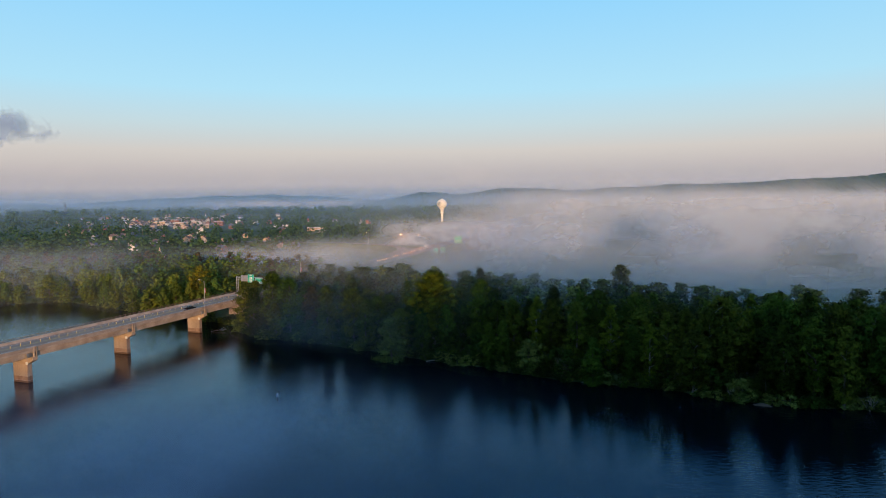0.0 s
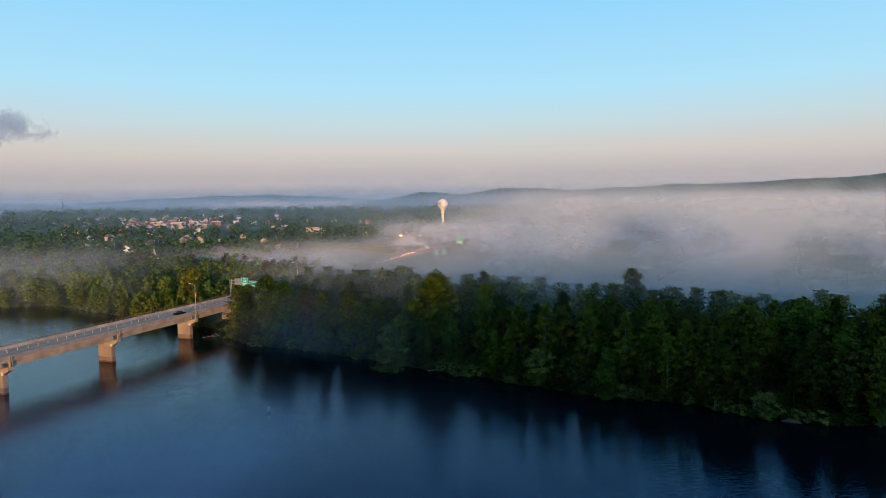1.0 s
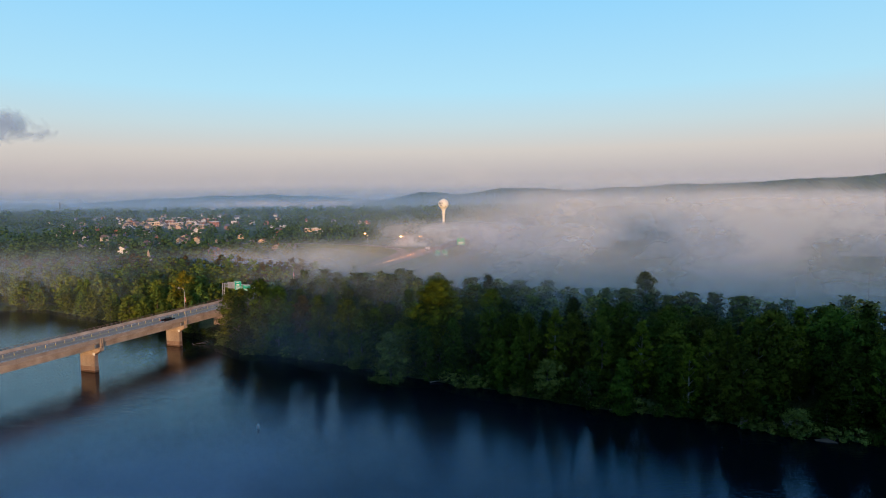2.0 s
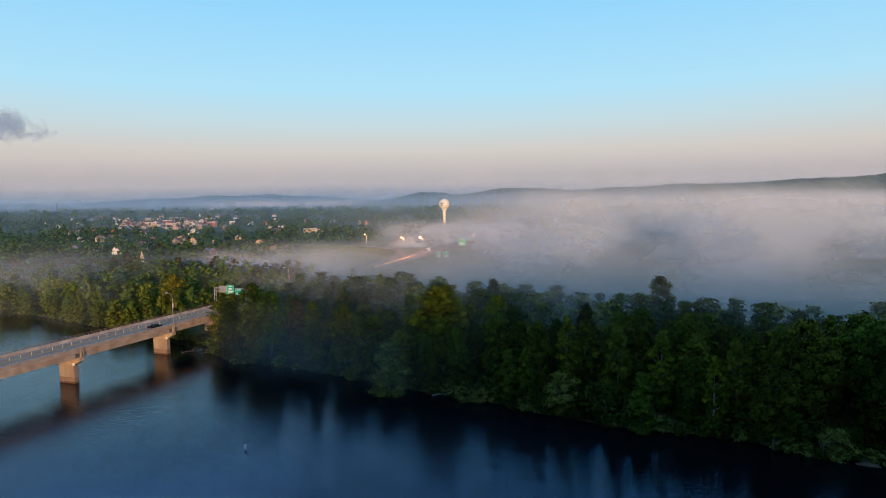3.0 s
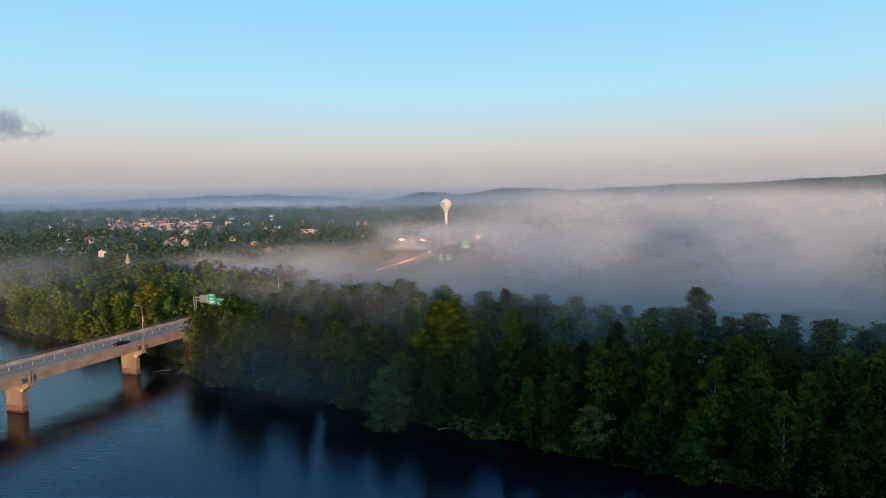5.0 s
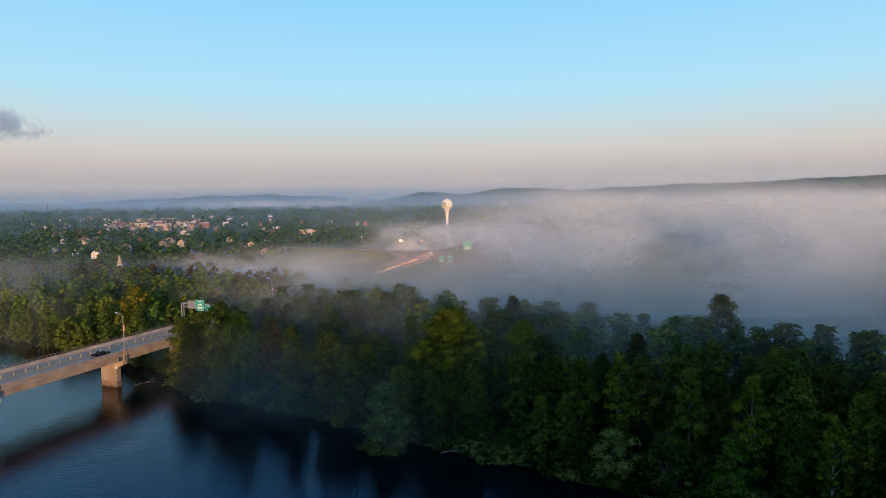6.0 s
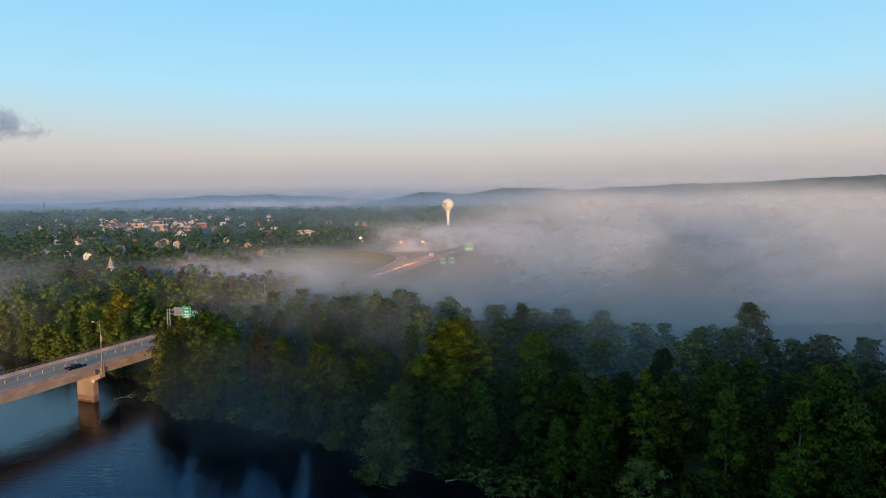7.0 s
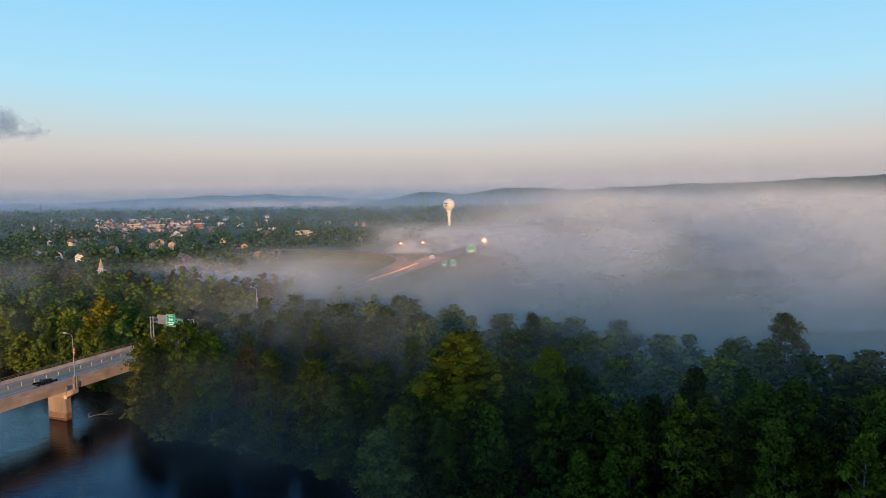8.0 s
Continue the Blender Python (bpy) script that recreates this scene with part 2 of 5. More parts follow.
def leafy_ob(name, cards, card_normals, hulls, hull_normals, triangles, material, parent=None, label=""):
    """One mesh of leaf sprays (n x 4 x 3) over rounded inner masses of foliage; normals follow the clumps."""
    nq, nt = len(cards), len(triangles)
    co = np.concatenate([np.asarray(cards).reshape(-1, 3), np.asarray(hulls).reshape(-1, 3)]).astype(np.float32)
    no = np.concatenate([np.repeat(card_normals, 4, axis=0), np.asarray(hull_normals).reshape(-1, 3)])
    no = (no / (np.linalg.norm(no, axis=1)[:, None] + 1e-9)).astype(np.float32)
    me = bpy.data.meshes.new(name)
    me.vertices.add(len(co))
    me.vertices.foreach_set("co", co.ravel())
    me.loops.add(4 * nq + 3 * nt)
    me.loops.foreach_set("vertex_index", np.concatenate([np.arange(4 * nq), 4 * nq + np.asarray(triangles, dtype=np.int64).ravel()]).astype(np.int32))
    me.polygons.add(nq + nt)
    me.polygons.foreach_set("loop_start", np.concatenate([np.arange(nq) * 4, 4 * nq + np.arange(nt) * 3]).astype(np.int32))
    me.materials.append(material)
    me.update(calc_edges=True)
    at = me.attributes.new("custom_normal", "FLOAT_VECTOR", "POINT")
    at.data.foreach_set("vector", no.ravel())
    me.update()
    ob = new(name, me)
    if parent is not None:
        ob.parent = parent
    return tagged(ob, label)


def part(name, bm, material, parent, label=""):
    me = bpy.data.meshes.new(name)
    bm.to_mesh(me)
    bm.free()
    me.materials.append(material)
    ob = new(name, me)
    ob.parent = parent
    return tagged(ob, label)


def thing(name, m, label, category, group="", kind=""):
    ob = new(name)
    ob.empty_display_size = 0.3
    ob.matrix_world = m
    return tagged(ob, label, category, group, kind)


def box(bm, x0, y0, z0, x1, y1, z1, m=None, bevel=0.0):
    r = bmesh.ops.create_cube(bm, size=1.0)
    vs = r["verts"]
    bmesh.ops.scale(bm, vec=(x1 - x0, y1 - y0, z1 - z0), verts=vs)
    bmesh.ops.translate(bm, vec=((x0 + x1) / 2, (y0 + y1) / 2, (z0 + z1) / 2), verts=vs)
    if bevel:
        es = list({e for v in vs for e in v.link_edges})
        r = bmesh.ops.bevel(bm, geom=es, offset=bevel, segments=2, affect="EDGES")
        vs = list({v for f in r["faces"] for v in f.verts} | {v for v in vs if v.is_valid})
    if m is not None:
        bmesh.ops.transform(bm, matrix=m, verts=vs)
    return bm


def boxes(*rows, bevel=0.0):
    bm = bmesh.new()
    for r in rows:
        box(bm, *r, bevel=bevel)
    return bm


def tube(bm, path, radii, sides=8):
    """A tapered tube along a list of points."""
    rings = []
    pts = [Vector(p) for p in path]
    for i, p in enumerate(pts):
        d = (pts[min(i + 1, len(pts) - 1)] - pts[max(i - 1, 0)]).normalized()
        a = d.orthogonal().normalized()
        c = d.cross(a)
        rings.append([bm.verts.new(p + float(radii[i]) * (math.cos(k * math.tau / sides) * a + math.sin(k * math.tau / sides) * c)) for k in range(sides)])
    for r0, r1 in zip(rings, rings[1:]):
        for k in range(sides):
            bm.faces.new((r0[k], r0[(k + 1) % sides], r1[(k + 1) % sides], r1[k]))
    bm.faces.new(rings[0][::-1])
    bm.faces.new(rings[-1])
    return bm


def tubes(*rows, sides=8):
    bm = bmesh.new()
    for path, radii in rows:
        tube(bm, path, radii, sides)
    return bm


def lathe(profile, segs=24):
    """A turned shape from (radius, height) pairs."""
    bm = bmesh.new()
    rings = [[bm.verts.new((r * math.cos(k * math.tau / segs), r * math.sin(k * math.tau / segs), z)) for k in range(segs)] for r, z in profile]
    for r0, r1 in zip(rings, rings[1:]):
        for k in range(segs):
            bm.faces.new((r0[k], r0[(k + 1) % segs], r1[(k + 1) % segs], r1[k])).smooth = True
    bm.faces.new(rings[0][::-1])
    bm.faces.new(rings[-1])
    return bm


def prism(bm, outline, y0, y1):
    """A polygon in x and z, drawn out along y."""
    a = [bm.verts.new((x, y0, z)) for x, z in outline]
    c = [bm.verts.new((x, y1, z)) for x, z in outline]
    n = len(outline)
    bm.faces.new(a)
    bm.faces.new(c[::-1])
    for i in range(n):
        bm.faces.new((a[i], c[i], c[(i + 1) % n], a[(i + 1) % n]))
    bmesh.ops.recalc_face_normals(bm, faces=bm.faces[:])
    return bm


# ---------------------------------------------------------------- the lie of the land
SHORE_X = [-5000, -600, -420, -262, -240, -223, -185, -150, -112, -101, -92, -77, -53, -37, -20, -8, 4, 16, 28, 40, 50, 67, 77, 89, 103, 122, 200, 500, 5000]
SHORE_Y = [200, 330, 345, 362, 369, 365, 341, 322, 300, 292, 274, 262, 253, 242, 232, 223, 217, 211, 202, 196, 190, 186, 178, 171, 168, 162, 136, 60, -600]


def smooth(a, c, v):
    s = np.clip((v - a) / (c - a), 0, 1)
    return s * s * (3 - 2 * s)


def wavy(x, y, wave, seed=0.0):
    return np.sin(x / wave + seed) * np.cos(y / wave * 1.13 + 1.7 * seed) + 0.5 * np.sin((x + y) / wave * 2.1 + 3 * seed) * np.cos((x - y) / wave * 1.7)


def land(x, y):
    """Height of the ground above the river."""
    x, y = np.asarray(x, float), np.asarray(y, float)
    s = y - np.interp(x, SHORE_X, SHORE_Y) + 1.5 * wavy(x, y, 5.0)
    far = np.clip(0.3 * s, -3.5, 1.6) + 0.02 * np.clip(s - 6, 0, 170) + 23 * smooth(750, 1600, y) + smooth(30, 200, s) * 0.8 * wavy(x, y, 60.0)
    # unseen bare hillside behind the drone, stepped up eastward to shade the river woods
    q = np.interp(x, SHORE_X, SHORE_Y) - 330 - y
    ridge = 8 + 30 * smooth(-215, -85, x) + 34 * smooth(-92, -46, x) + 18 * smooth(-30, 60, x)
    near = np.clip(0.3 * q, -3.5, 2) + np.maximum(ridge, 8) * smooth(10, 110, q)
    return np.where(s > -120, far, np.maximum(near, -3.5))


def waterline(x):
    """Where the ground dips under the river."""
    y = shore = float(np.interp(x, SHORE_X, SHORE_Y))
    for _ in range(6):
        y = shore - 1.5 * float(wavy(x, y, 5.0))
    return y


def grid_axis(*runs):
    """Even steps from run to run: (start, end, step)."""
    out = []
    for a, c, st in runs:
        out += list(np.arange(a, c, st))
    return np.array(out + [runs[-1][1]])


gx = grid_axis((-4900, -1500, 170), (-1500, -500, 50), (-500, -280, 12), (-280, 260, 4), (260, 560, 15), (560, 1500, 60), (1500, 4900, 170))
gy = grid_axis((-1500, -500, 100), (-500, -60, 22), (-60, 130, 38), (130, 400, 4), (400, 700, 15), (700, 1700, 50), (1700, 4900, 160))
GX, GY = np.meshgrid(gx, gy)
GZ = land(GX, GY)
nx, ny = len(gx), len(gy)
mesh_ob("ground", np.stack([GX, GY, GZ], -1).reshape(-1, 3),
        [(j * nx + i, j * nx + i + 1, (j + 1) * nx + i + 1, (j + 1) * nx + i) for j in range(ny - 1) for i in range(nx - 1)], GROUND, smooth=True)
tagged(bpy.data.objects["ground"], "grassy river banks and low valley floor", "ground", kind="structure")
wx, wy = grid_axis((-3000, 3000, 300)), grid_axis((-900, 700, 200))
mesh_ob("water", [(x, y, 0) for y in wy for x in wx],
        [(j * len(wx) + i, j * len(wx) + i + 1, (j + 1) * len(wx) + i + 1, (j + 1) * len(wx) + i) for j in range(len(wy) - 1) for i in range(len(wx) - 1)], WATER)
tagged(bpy.data.objects["water"], "calm dark blue river with fine ripples", "river", kind="structure")


def hills(name, label, y0, depth, xs, crests, step, rough, seed):
    """A wooded ridge with an uneven skyline."""
    x = np.arange(xs[0], xs[-1], step)
    crest = np.interp(x, xs, crests)
    crest = crest + rough * (np.sin(x / 310 + seed) + 0.6 * np.sin(x / 127 + 2 * seed) + 0.35 * np.sin(x / 53 + seed))
    rng = np.random.RandomState(int(seed * 10))
    rows = []
    fr = np.linspace(0, 1, 15)
    for f in fr:
        h = crest * np.sin(min(f * 1.25, 1) * math.pi / 2) ** 1.3 * (1 if f < 0.8 else 1 - (f - 0.8) * 1.5)
        h = h + (rng.rand(len(x)) * 9 + 3 * np.sin(x / 70 + 9 * f)) * (f > 0.05)
        rows.append(np.stack([x, y0 + depth * f + 40 * np.sin(x / 400 + seed), h + 10], -1))
    v = np.concatenate(rows)
    n = len(x)
    ob = mesh_ob(name, v, [(j * n + i, j * n + i + 1, (j + 1) * n + i + 1, (j + 1) * n + i) for j in range(len(fr) - 1) for i in range(n - 1)], HILL)
    return tagged(ob, label, "hills", kind="structure")


hills("backdrop_hills_west", "far blue wooded ridge under morning haze", 3900, 700, [-4500, -2600, -2200, -1500, -1150, -700, -300, 0], [46, 48, 68, 86, 94, 66, 45, 20], 18, 4, 0.7)
hills("backdrop_hills_middle", "long low wooded hills beyond the valley", 3000, 700, [-700, -350, -120, 100, 340, 700, 1100, 1700, 2600, 3200], [10, 30, 88, 70, 105, 98, 108, 118, 130, 120], 10, 5, 2.1)
hills("backdrop_hills_east", "dark wooded hill rising out of the fog", 2100, 500, [850, 1050, 1250, 1500, 1900, 2600], [30, 75, 92, 108, 135, 150], 8, 4, 4.2)
# ---------------------------------------------------------------- the bridge
# local frame: x across the deck from its upstream parapet, y along it, z up from the river
BRIDGE_YAW = -math.degrees(math.atan2(0.347, 0.938))
BRIDGE = Matrix.Translation((-107.4, 274.4, 0)) @ Matrix.Rotation(radians(BRIDGE_YAW), 4, "Z")
DECK, WIDE = 11.5, 15.2       # road level and width; the deck lies at x from -WIDE to 0
START, END = -290.0, 52.0


def on_bridge(x, y, z, turn=0.0):
    return BRIDGE @ pose(x, y, z, 0, 0, turn)


TIDE = surface("wet_stained_concrete", (0.1, 0.055, 0.03), (0.2, 0.12, 0.07), 0.7, 0.6, 5, 0.1)
DAMP = surface("damp_stained_concrete", (0.17, 0.1, 0.065), (0.34, 0.23, 0.16), 0.8, 0.5, 4, 0.1, stretch=(1, 1, 0.3))
bridge = thing("bridge", BRIDGE, "long concrete road bridge on hammerhead piers over the river", "bridge", kind="structure")
part("deck", boxes((-WIDE, START, DECK - 0.35, 0, END, DECK - 0.01)), CONCRETE, bridge)
part("road_surface", boxes((-WIDE + 0.5, START, DECK - 0.005, -0.5, END, DECK + 0.03)), ASPHALT, bridge, "grey worn asphalt carriageway")
SPAN = 40.0
pier_y = [0.0 - SPAN * k for k in range(0, 8)]
# fascia girders, in one length a span, with a dark gap at each joint
ends = sorted(pier_y) + [34.0]
for x in (-1.1, -4.4, -7.6, -10.8, -14.1):
    for a, c in zip(ends, ends[1:]):
        bm = bmesh.new()
        prism(bm, [(x - 0.45, 9.0), (x + 0.45, 9.0), (x + 0.45, 9.35), (x + 0.18, 9.6), (x + 0.18, 10.6), (x + 0.6, 10.85), (x + 0.6, 11.14), (x - 0.6, 11.14), (x - 0.6, 10.85), (x - 0.18, 10.6), (x - 0.18, 9.6), (x - 0.45, 9.35)], a + 0.12, c - 0.12)
        part("girder", bm, CONCRETE, bridge)
# outer beams of the deck edge, one panel a half span, slightly proud
for a, c in zip(ends, ends[1:]):
    for k in range(2):
        y0 = a + (c - a) * k / 2
        y1 = a + (c - a) * (k + 1) / 2
        part("edge_panel", boxes((-0.95, y0 + 0.04, 9.05, -0.42, y1 - 0.04, 10.85), bevel=0.04), CONCRETE, bridge, "pinkish concrete fascia panel with rust streaks")
        part("slab_edge", boxes((-0.9, y0 + 0.01, 10.86, 0.16, y1 - 0.01, 11.14), bevel=0.03), CONCRETE, bridge)
# parapets, cast in lengths
y = START
while y < END:
    y1 = min(y + 10.0, END)
    part("parapet", boxes((-0.42, y + 0.02, DECK + 0.02, -0.02, y1 - 0.02, DECK + 0.9), bevel=0.03), CONCRETE_DARK, bridge, "low stained concrete parapet")
    part("coping", boxes((-0.5, y + 0.01, DECK + 0.9, 0.1, y1 - 0.01, DECK + 1.03), bevel=0.03), CONCRETE, bridge)
    bm = bmesh.new()
    prism(bm, [(-WIDE - 0.1, DECK), (-WIDE + 0.75, DECK), (-WIDE + 0.7, DECK + 0.15), (-WIDE + 0.42, DECK + 0.5), (-WIDE + 0.35, DECK + 1.0), (-WIDE - 0.1, DECK + 1.0)], y + 0.02, y1 - 0.02)
    part("parapet", bm, CONCRETE, bridge, "pink concrete barrier below a steel railing")
    y = y1
# railing on the far barrier: posts and two rails
part("railing_rail", boxes((-WIDE + 0.05, START, DECK + 1.72, -WIDE + 0.17, END, DECK + 1.84), (-WIDE + 0.07, START, DECK + 1.32, -WIDE + 0.15, END, DECK + 1.42)), RUST, bridge, "brown steel railing")
me = None
for k in range(int((END + 170) / 2.5)):
    ob = None
    if me is None:
        ob = part("railing_post", boxes((-WIDE + 0.06, -0.06, DECK + 1.0, -WIDE + 0.16, 0.06, DECK + 1.8)), RUST, bridge)
        me = ob.data
    else:
        ob = new("railing_post", me)
        ob.parent = bridge
    ob.location = (0, -170 + 2.5 * k, 0)
# joint posts and drain boxes over each pier
for yp in pier_y:
    part("joint_cover", boxes((-0.5, yp - 0.5, 9.0, 0.2, yp - 0.2, 12.6), (-0.5, yp + 0.2, 9.0, 0.2, yp + 0.5, 12.6), bevel=0.04), CONCRETE_DARK, bridge, "rust-stained concrete joint pilaster")
    part("drain_box", boxes((-0.1, yp - 3.2, 9.6, 0.5, yp - 2.7, 10.6), (0.1, yp - 3.05, 8.4, 0.25, yp - 2.9, 9.6), bevel=0.03), STEEL, bridge, "small steel drain box")
for yp in pier_y:
    # wall pier with a tapering cap that reaches out to both deck edges
    bm = bmesh.new()
    prism(bm, [(-WIDE + 0.5, 9.0), (-0.2, 9.0), (-0.2, 7.9), (-3.0, 6.4), (-10.2, 6.4), (-WIDE + 0.5, 7.9)], yp - 0.9, yp + 0.9)
    pier = part("pier", boxes((-10.0, yp - 0.85, -3.0, -3.1, yp + 0.85, 6.4), bevel=0.12), CONCRETE_DARK, bridge, "wall-like concrete pier with a dark tide mark")
    part("tide_band", boxes((-10.03, yp - 0.88, -0.4, -3.07, yp + 0.88, 0.75), bevel=0.1), TIDE, pier, "dark wet band at the waterline")
    part("stain_band", boxes((-10.015, yp - 0.865, 0.7, -3.085, yp + 0.865, 2.2), bevel=0.1), DAMP, pier, "reddish damp stain above the waterline")
    part("pier_cap", bm, CONCRETE, pier, "hammerhead cap with rust stains")
    part("pier_plate", boxes((-3.6, yp - 0.98, 6.2, -2.5, yp - 0.9, 7.2)), PAINT_WHITE, pier, "small pale notice plate")
bm = boxes((-WIDE - 0.3, 34.0, 1.0, 0.3, 36.0, 11.1), (-WIDE - 0.3, 36.0, 1.0, -WIDE + 0.3, 50.0, 11.1), (-0.3, 36.0, 1.0, 0.3, 50.0, 11.1), bevel=0.06)
part("abutment", bm, CONCRETE_DARK, bridge, "brownish concrete abutment wall")
# lane lines
part("edge_line", boxes((-5.05, START, DECK + 0.032, -4.9, END, DECK + 0.036)), PAINT_WHITE, bridge)
part("edge_line", boxes((-13.3, START, DECK + 0.032, -13.15, END, DECK + 0.036)), PAINT_WHITE, bridge)
part("centre_line", boxes((-8.75, START, DECK + 0.032, -8.6, END, DECK + 0.036), (-9.35, START, DECK + 0.032, -9.2, END, DECK + 0.036)), PAINT_YELLOW, bridge)

# flexible posts between the two directions
first = None
for k in range(54):
    m = on_bridge(-8.98, -145 + 3.5 * k, DECK + 0.03)
    if first is None:
        first = thing("delineator_post", m, "slim yellow flexible traffic post on the bridge centre line", "traffic post", "posts along the centre line")
        part("post", tubes((((0, 0, 0.05), (0, 0, 0.95), (0, 0, 1.0)), (0.1, 0.1, 0.07)), sides=8), POST_YELLOW, first)
        part("base", lathe([(0.2, 0), (0.2, 0.03), (0.12, 0.06)], 10), ASPHALT, first)
        part("reflective_band", lathe([(0.104, 0.7), (0.108, 0.71), (0.108, 0.83), (0.104, 0.84)], 10), PAINT_WHITE, first)
    else:
        copy_thing(first, m)

LAMP_HEAD = plain("lamp_glass", (0.7, 0.7, 0.66), 0.25)
FLAG_RED = plain("banner_red", (0.45, 0.08, 0.06), 0.7)


def street_lamp(m, height, label, banner=False, group="lamps along the road"):
    ob = thing("street_lamp", m, label, "street lamp", group)
    part("pole", tubes((((0, 0, 0), (0, 0, height * 0.5), (0, 0, height - 1.2)), (0.14, 0.12, 0.09)), sides=8), STEEL, ob)
    part("arm", tubes((((0, 0, height - 1.2), (-0.25, 0, height - 0.4), (-0.9, 0, height), (-2.3, 0, height + 0.15)), (0.085, 0.075, 0.065, 0.055)), sides=7), STEEL, ob)
    part("lamp_head", boxes((-3.2, -0.2, height + 0.05, -2.2, 0.2, height + 0.27), bevel=0.07), LAMP_HEAD, ob, "pale lamp head")
    part("base", boxes((-0.25, -0.25, 0, 0.25, 0.25, 0.35), bevel=0.04), STEEL, ob)
    if banner:
        bm = bmesh.new()
        for i in range(6):
            z0, z1 = height * 0.52 + 0.33 * i, height * 0.52 + 0.33 * (i + 1)
            w = 0.04 * math.sin(i * 1.7)
            box(bm, 0.14, w - 0.02, z0, 0.62 + 0.05 * math.cos(i), w + 0.02, z1)
        part("banner", bm, FLAG_RED, ob, "small furled red and white banner")
        for z in (0.5, 1.2):
            part("banner_stripe", boxes((0.12, -0.06, height * 0.52 + z, 0.5, 0.06, height * 0.52 + z + 0.3)), PAINT_WHITE, ob)
    return ob


street_lamp(on_bridge(-0.15, 0.0, DECK + 1.0, 0), 11.8, "tall grey street lamp with a red banner on the parapet", True)

# overhead sign gantry where the bridge meets the bank
SIGN_GREEN = surface("sign_green", (0.008, 0.33, 0.2), (0.015, 0.4, 0.26), 0.4, 1, 10, 0.0)
SIGN_BACK = surface("sign_back", (0.3, 0.28, 0.25), (0.42, 0.4, 0.36), 0.5, 1.5, 10, 0.02, metal=0.4)


def road_sign(parent, x, y, z, w, h, shields=0):
    """A green panel that faces down the road (towards -y), with white border and bars for its writing."""
    panel = part("sign_panel", boxes((x - w / 2, y - 0.05, z, x + w / 2, y + 0.03, z + h), bevel=0.02), SIGN_GREEN, parent, "green road sign with white border")
    e, f = 0.07, y - 0.07
    part("border", boxes((x - w / 2 + e, f, z + e, x + w / 2 - e, f + 0.012, z + 2 * e), (x - w / 2 + e, f, z + h - 2 * e, x + w / 2 - e, f + 0.012, z + h - e), (x - w / 2 + e, f, z + 2 * e, x - w / 2 + 2 * e, f + 0.012, z + h - 2 * e), (x + w / 2 - 2 * e, f, z + 2 * e, x + w / 2 - e, f + 0.012, z + h - 2 * e)), PAINT_WHITE, panel)
    part("lettering_bar", boxes((x - w * 0.22, f, z + h * 0.82, x + w * 0.22, f + 0.012, z + h * 0.89)), PAINT_WHITE, panel)
    for k in range(shields):
        cx = x + (k - (shields - 1) / 2) * 0.95
        bm = lathe([(0.42, -0.012), (0.42, 0.0)], 14)
        bmesh.ops.transform(bm, matrix=pose(cx, f, z + h * 0.56, 90), verts=bm.verts[:])
        part("route_shield", bm, PAINT_WHITE, panel, "white route shield")
    part("lettering_bar", boxes((x - w * 0.36, f, z + h * 0.26, x + w * 0.36, f + 0.012, z + h * 0.36)), PAINT_WHITE, panel)
    part("lettering_bar", boxes((x - w * 0.24, f, z + h * 0.12, x + w * 0.24, f + 0.012, z + h * 0.2)), PAINT_WHITE, panel)
    return panel


gantry = thing("sign_gantry", on_bridge(0, 43, DECK), "steel overhead gantry with green signs at the end of the bridge", "road sign")
for x in (-WIDE - 1.3, 1.2):
    for dy in (-0.6, 0.6):
        part("upright", tubes((((x, dy, -1.5), (x, dy, 8.8)), (0.2, 0.17)), sides=8), STEEL, gantry)
    part("upright_brace", tubes(*[(((x, -0.6, z), (x, 0.6, z + 1.3)), (0.06, 0.06)) for z in (0.5, 2.5, 4.5)], sides=5), STEEL, gantry)
part("truss", tubes(*[(((-WIDE - 1.6, dy, z), (1.5, dy, z)), (0.1, 0.1)) for dy in (-0.6, 0.6) for z in (7.0, 8.5)],
                    *[(((-WIDE - 1.3 + 1.77 * k, dy, 7.0 + 1.5 * (k % 2)), (-WIDE - 1.3 + 1.77 * (k + 1), dy, 8.5 - 1.5 * (k % 2))), (0.05, 0.05)) for k in range(10) for dy in (-0.6, 0.6)], sides=5), STEEL, gantry)
bm = bmesh.new()
for k in range(9):
    box(bm, -WIDE + 0.6 + 0.62 * k, 0.72, 6.2, -WIDE + 1.18 + 0.62 * k, 0.78, 9.4)
part("sign_back", bm, SIGN_BACK, gantry, "bare metal back of a sign for the other direction")
road_sign(gantry, -7.2, -0.8, 6.0, 4.0, 4.2, 2)
road_sign(gantry, -2.2, -0.8, 5.6, 4.6, 2.8, 0)

# pickup truck on the bridge
CAR_BLACK = plain("car_paint_black", (0.012, 0.014, 0.018), 0.25)
CAR_GLASS = plain("car_glass", (0.02, 0.025, 0.03), 0.08)
TYRE = plain("tyre_rubber", (0.015, 0.015, 0.015), 0.85)
CHROME = plain("wheel_metal", (0.5, 0.5, 0.52), 0.3, 0.9)
TAIL = plain("tail_light_red", (0.4, 0.02, 0.02), 0.3)


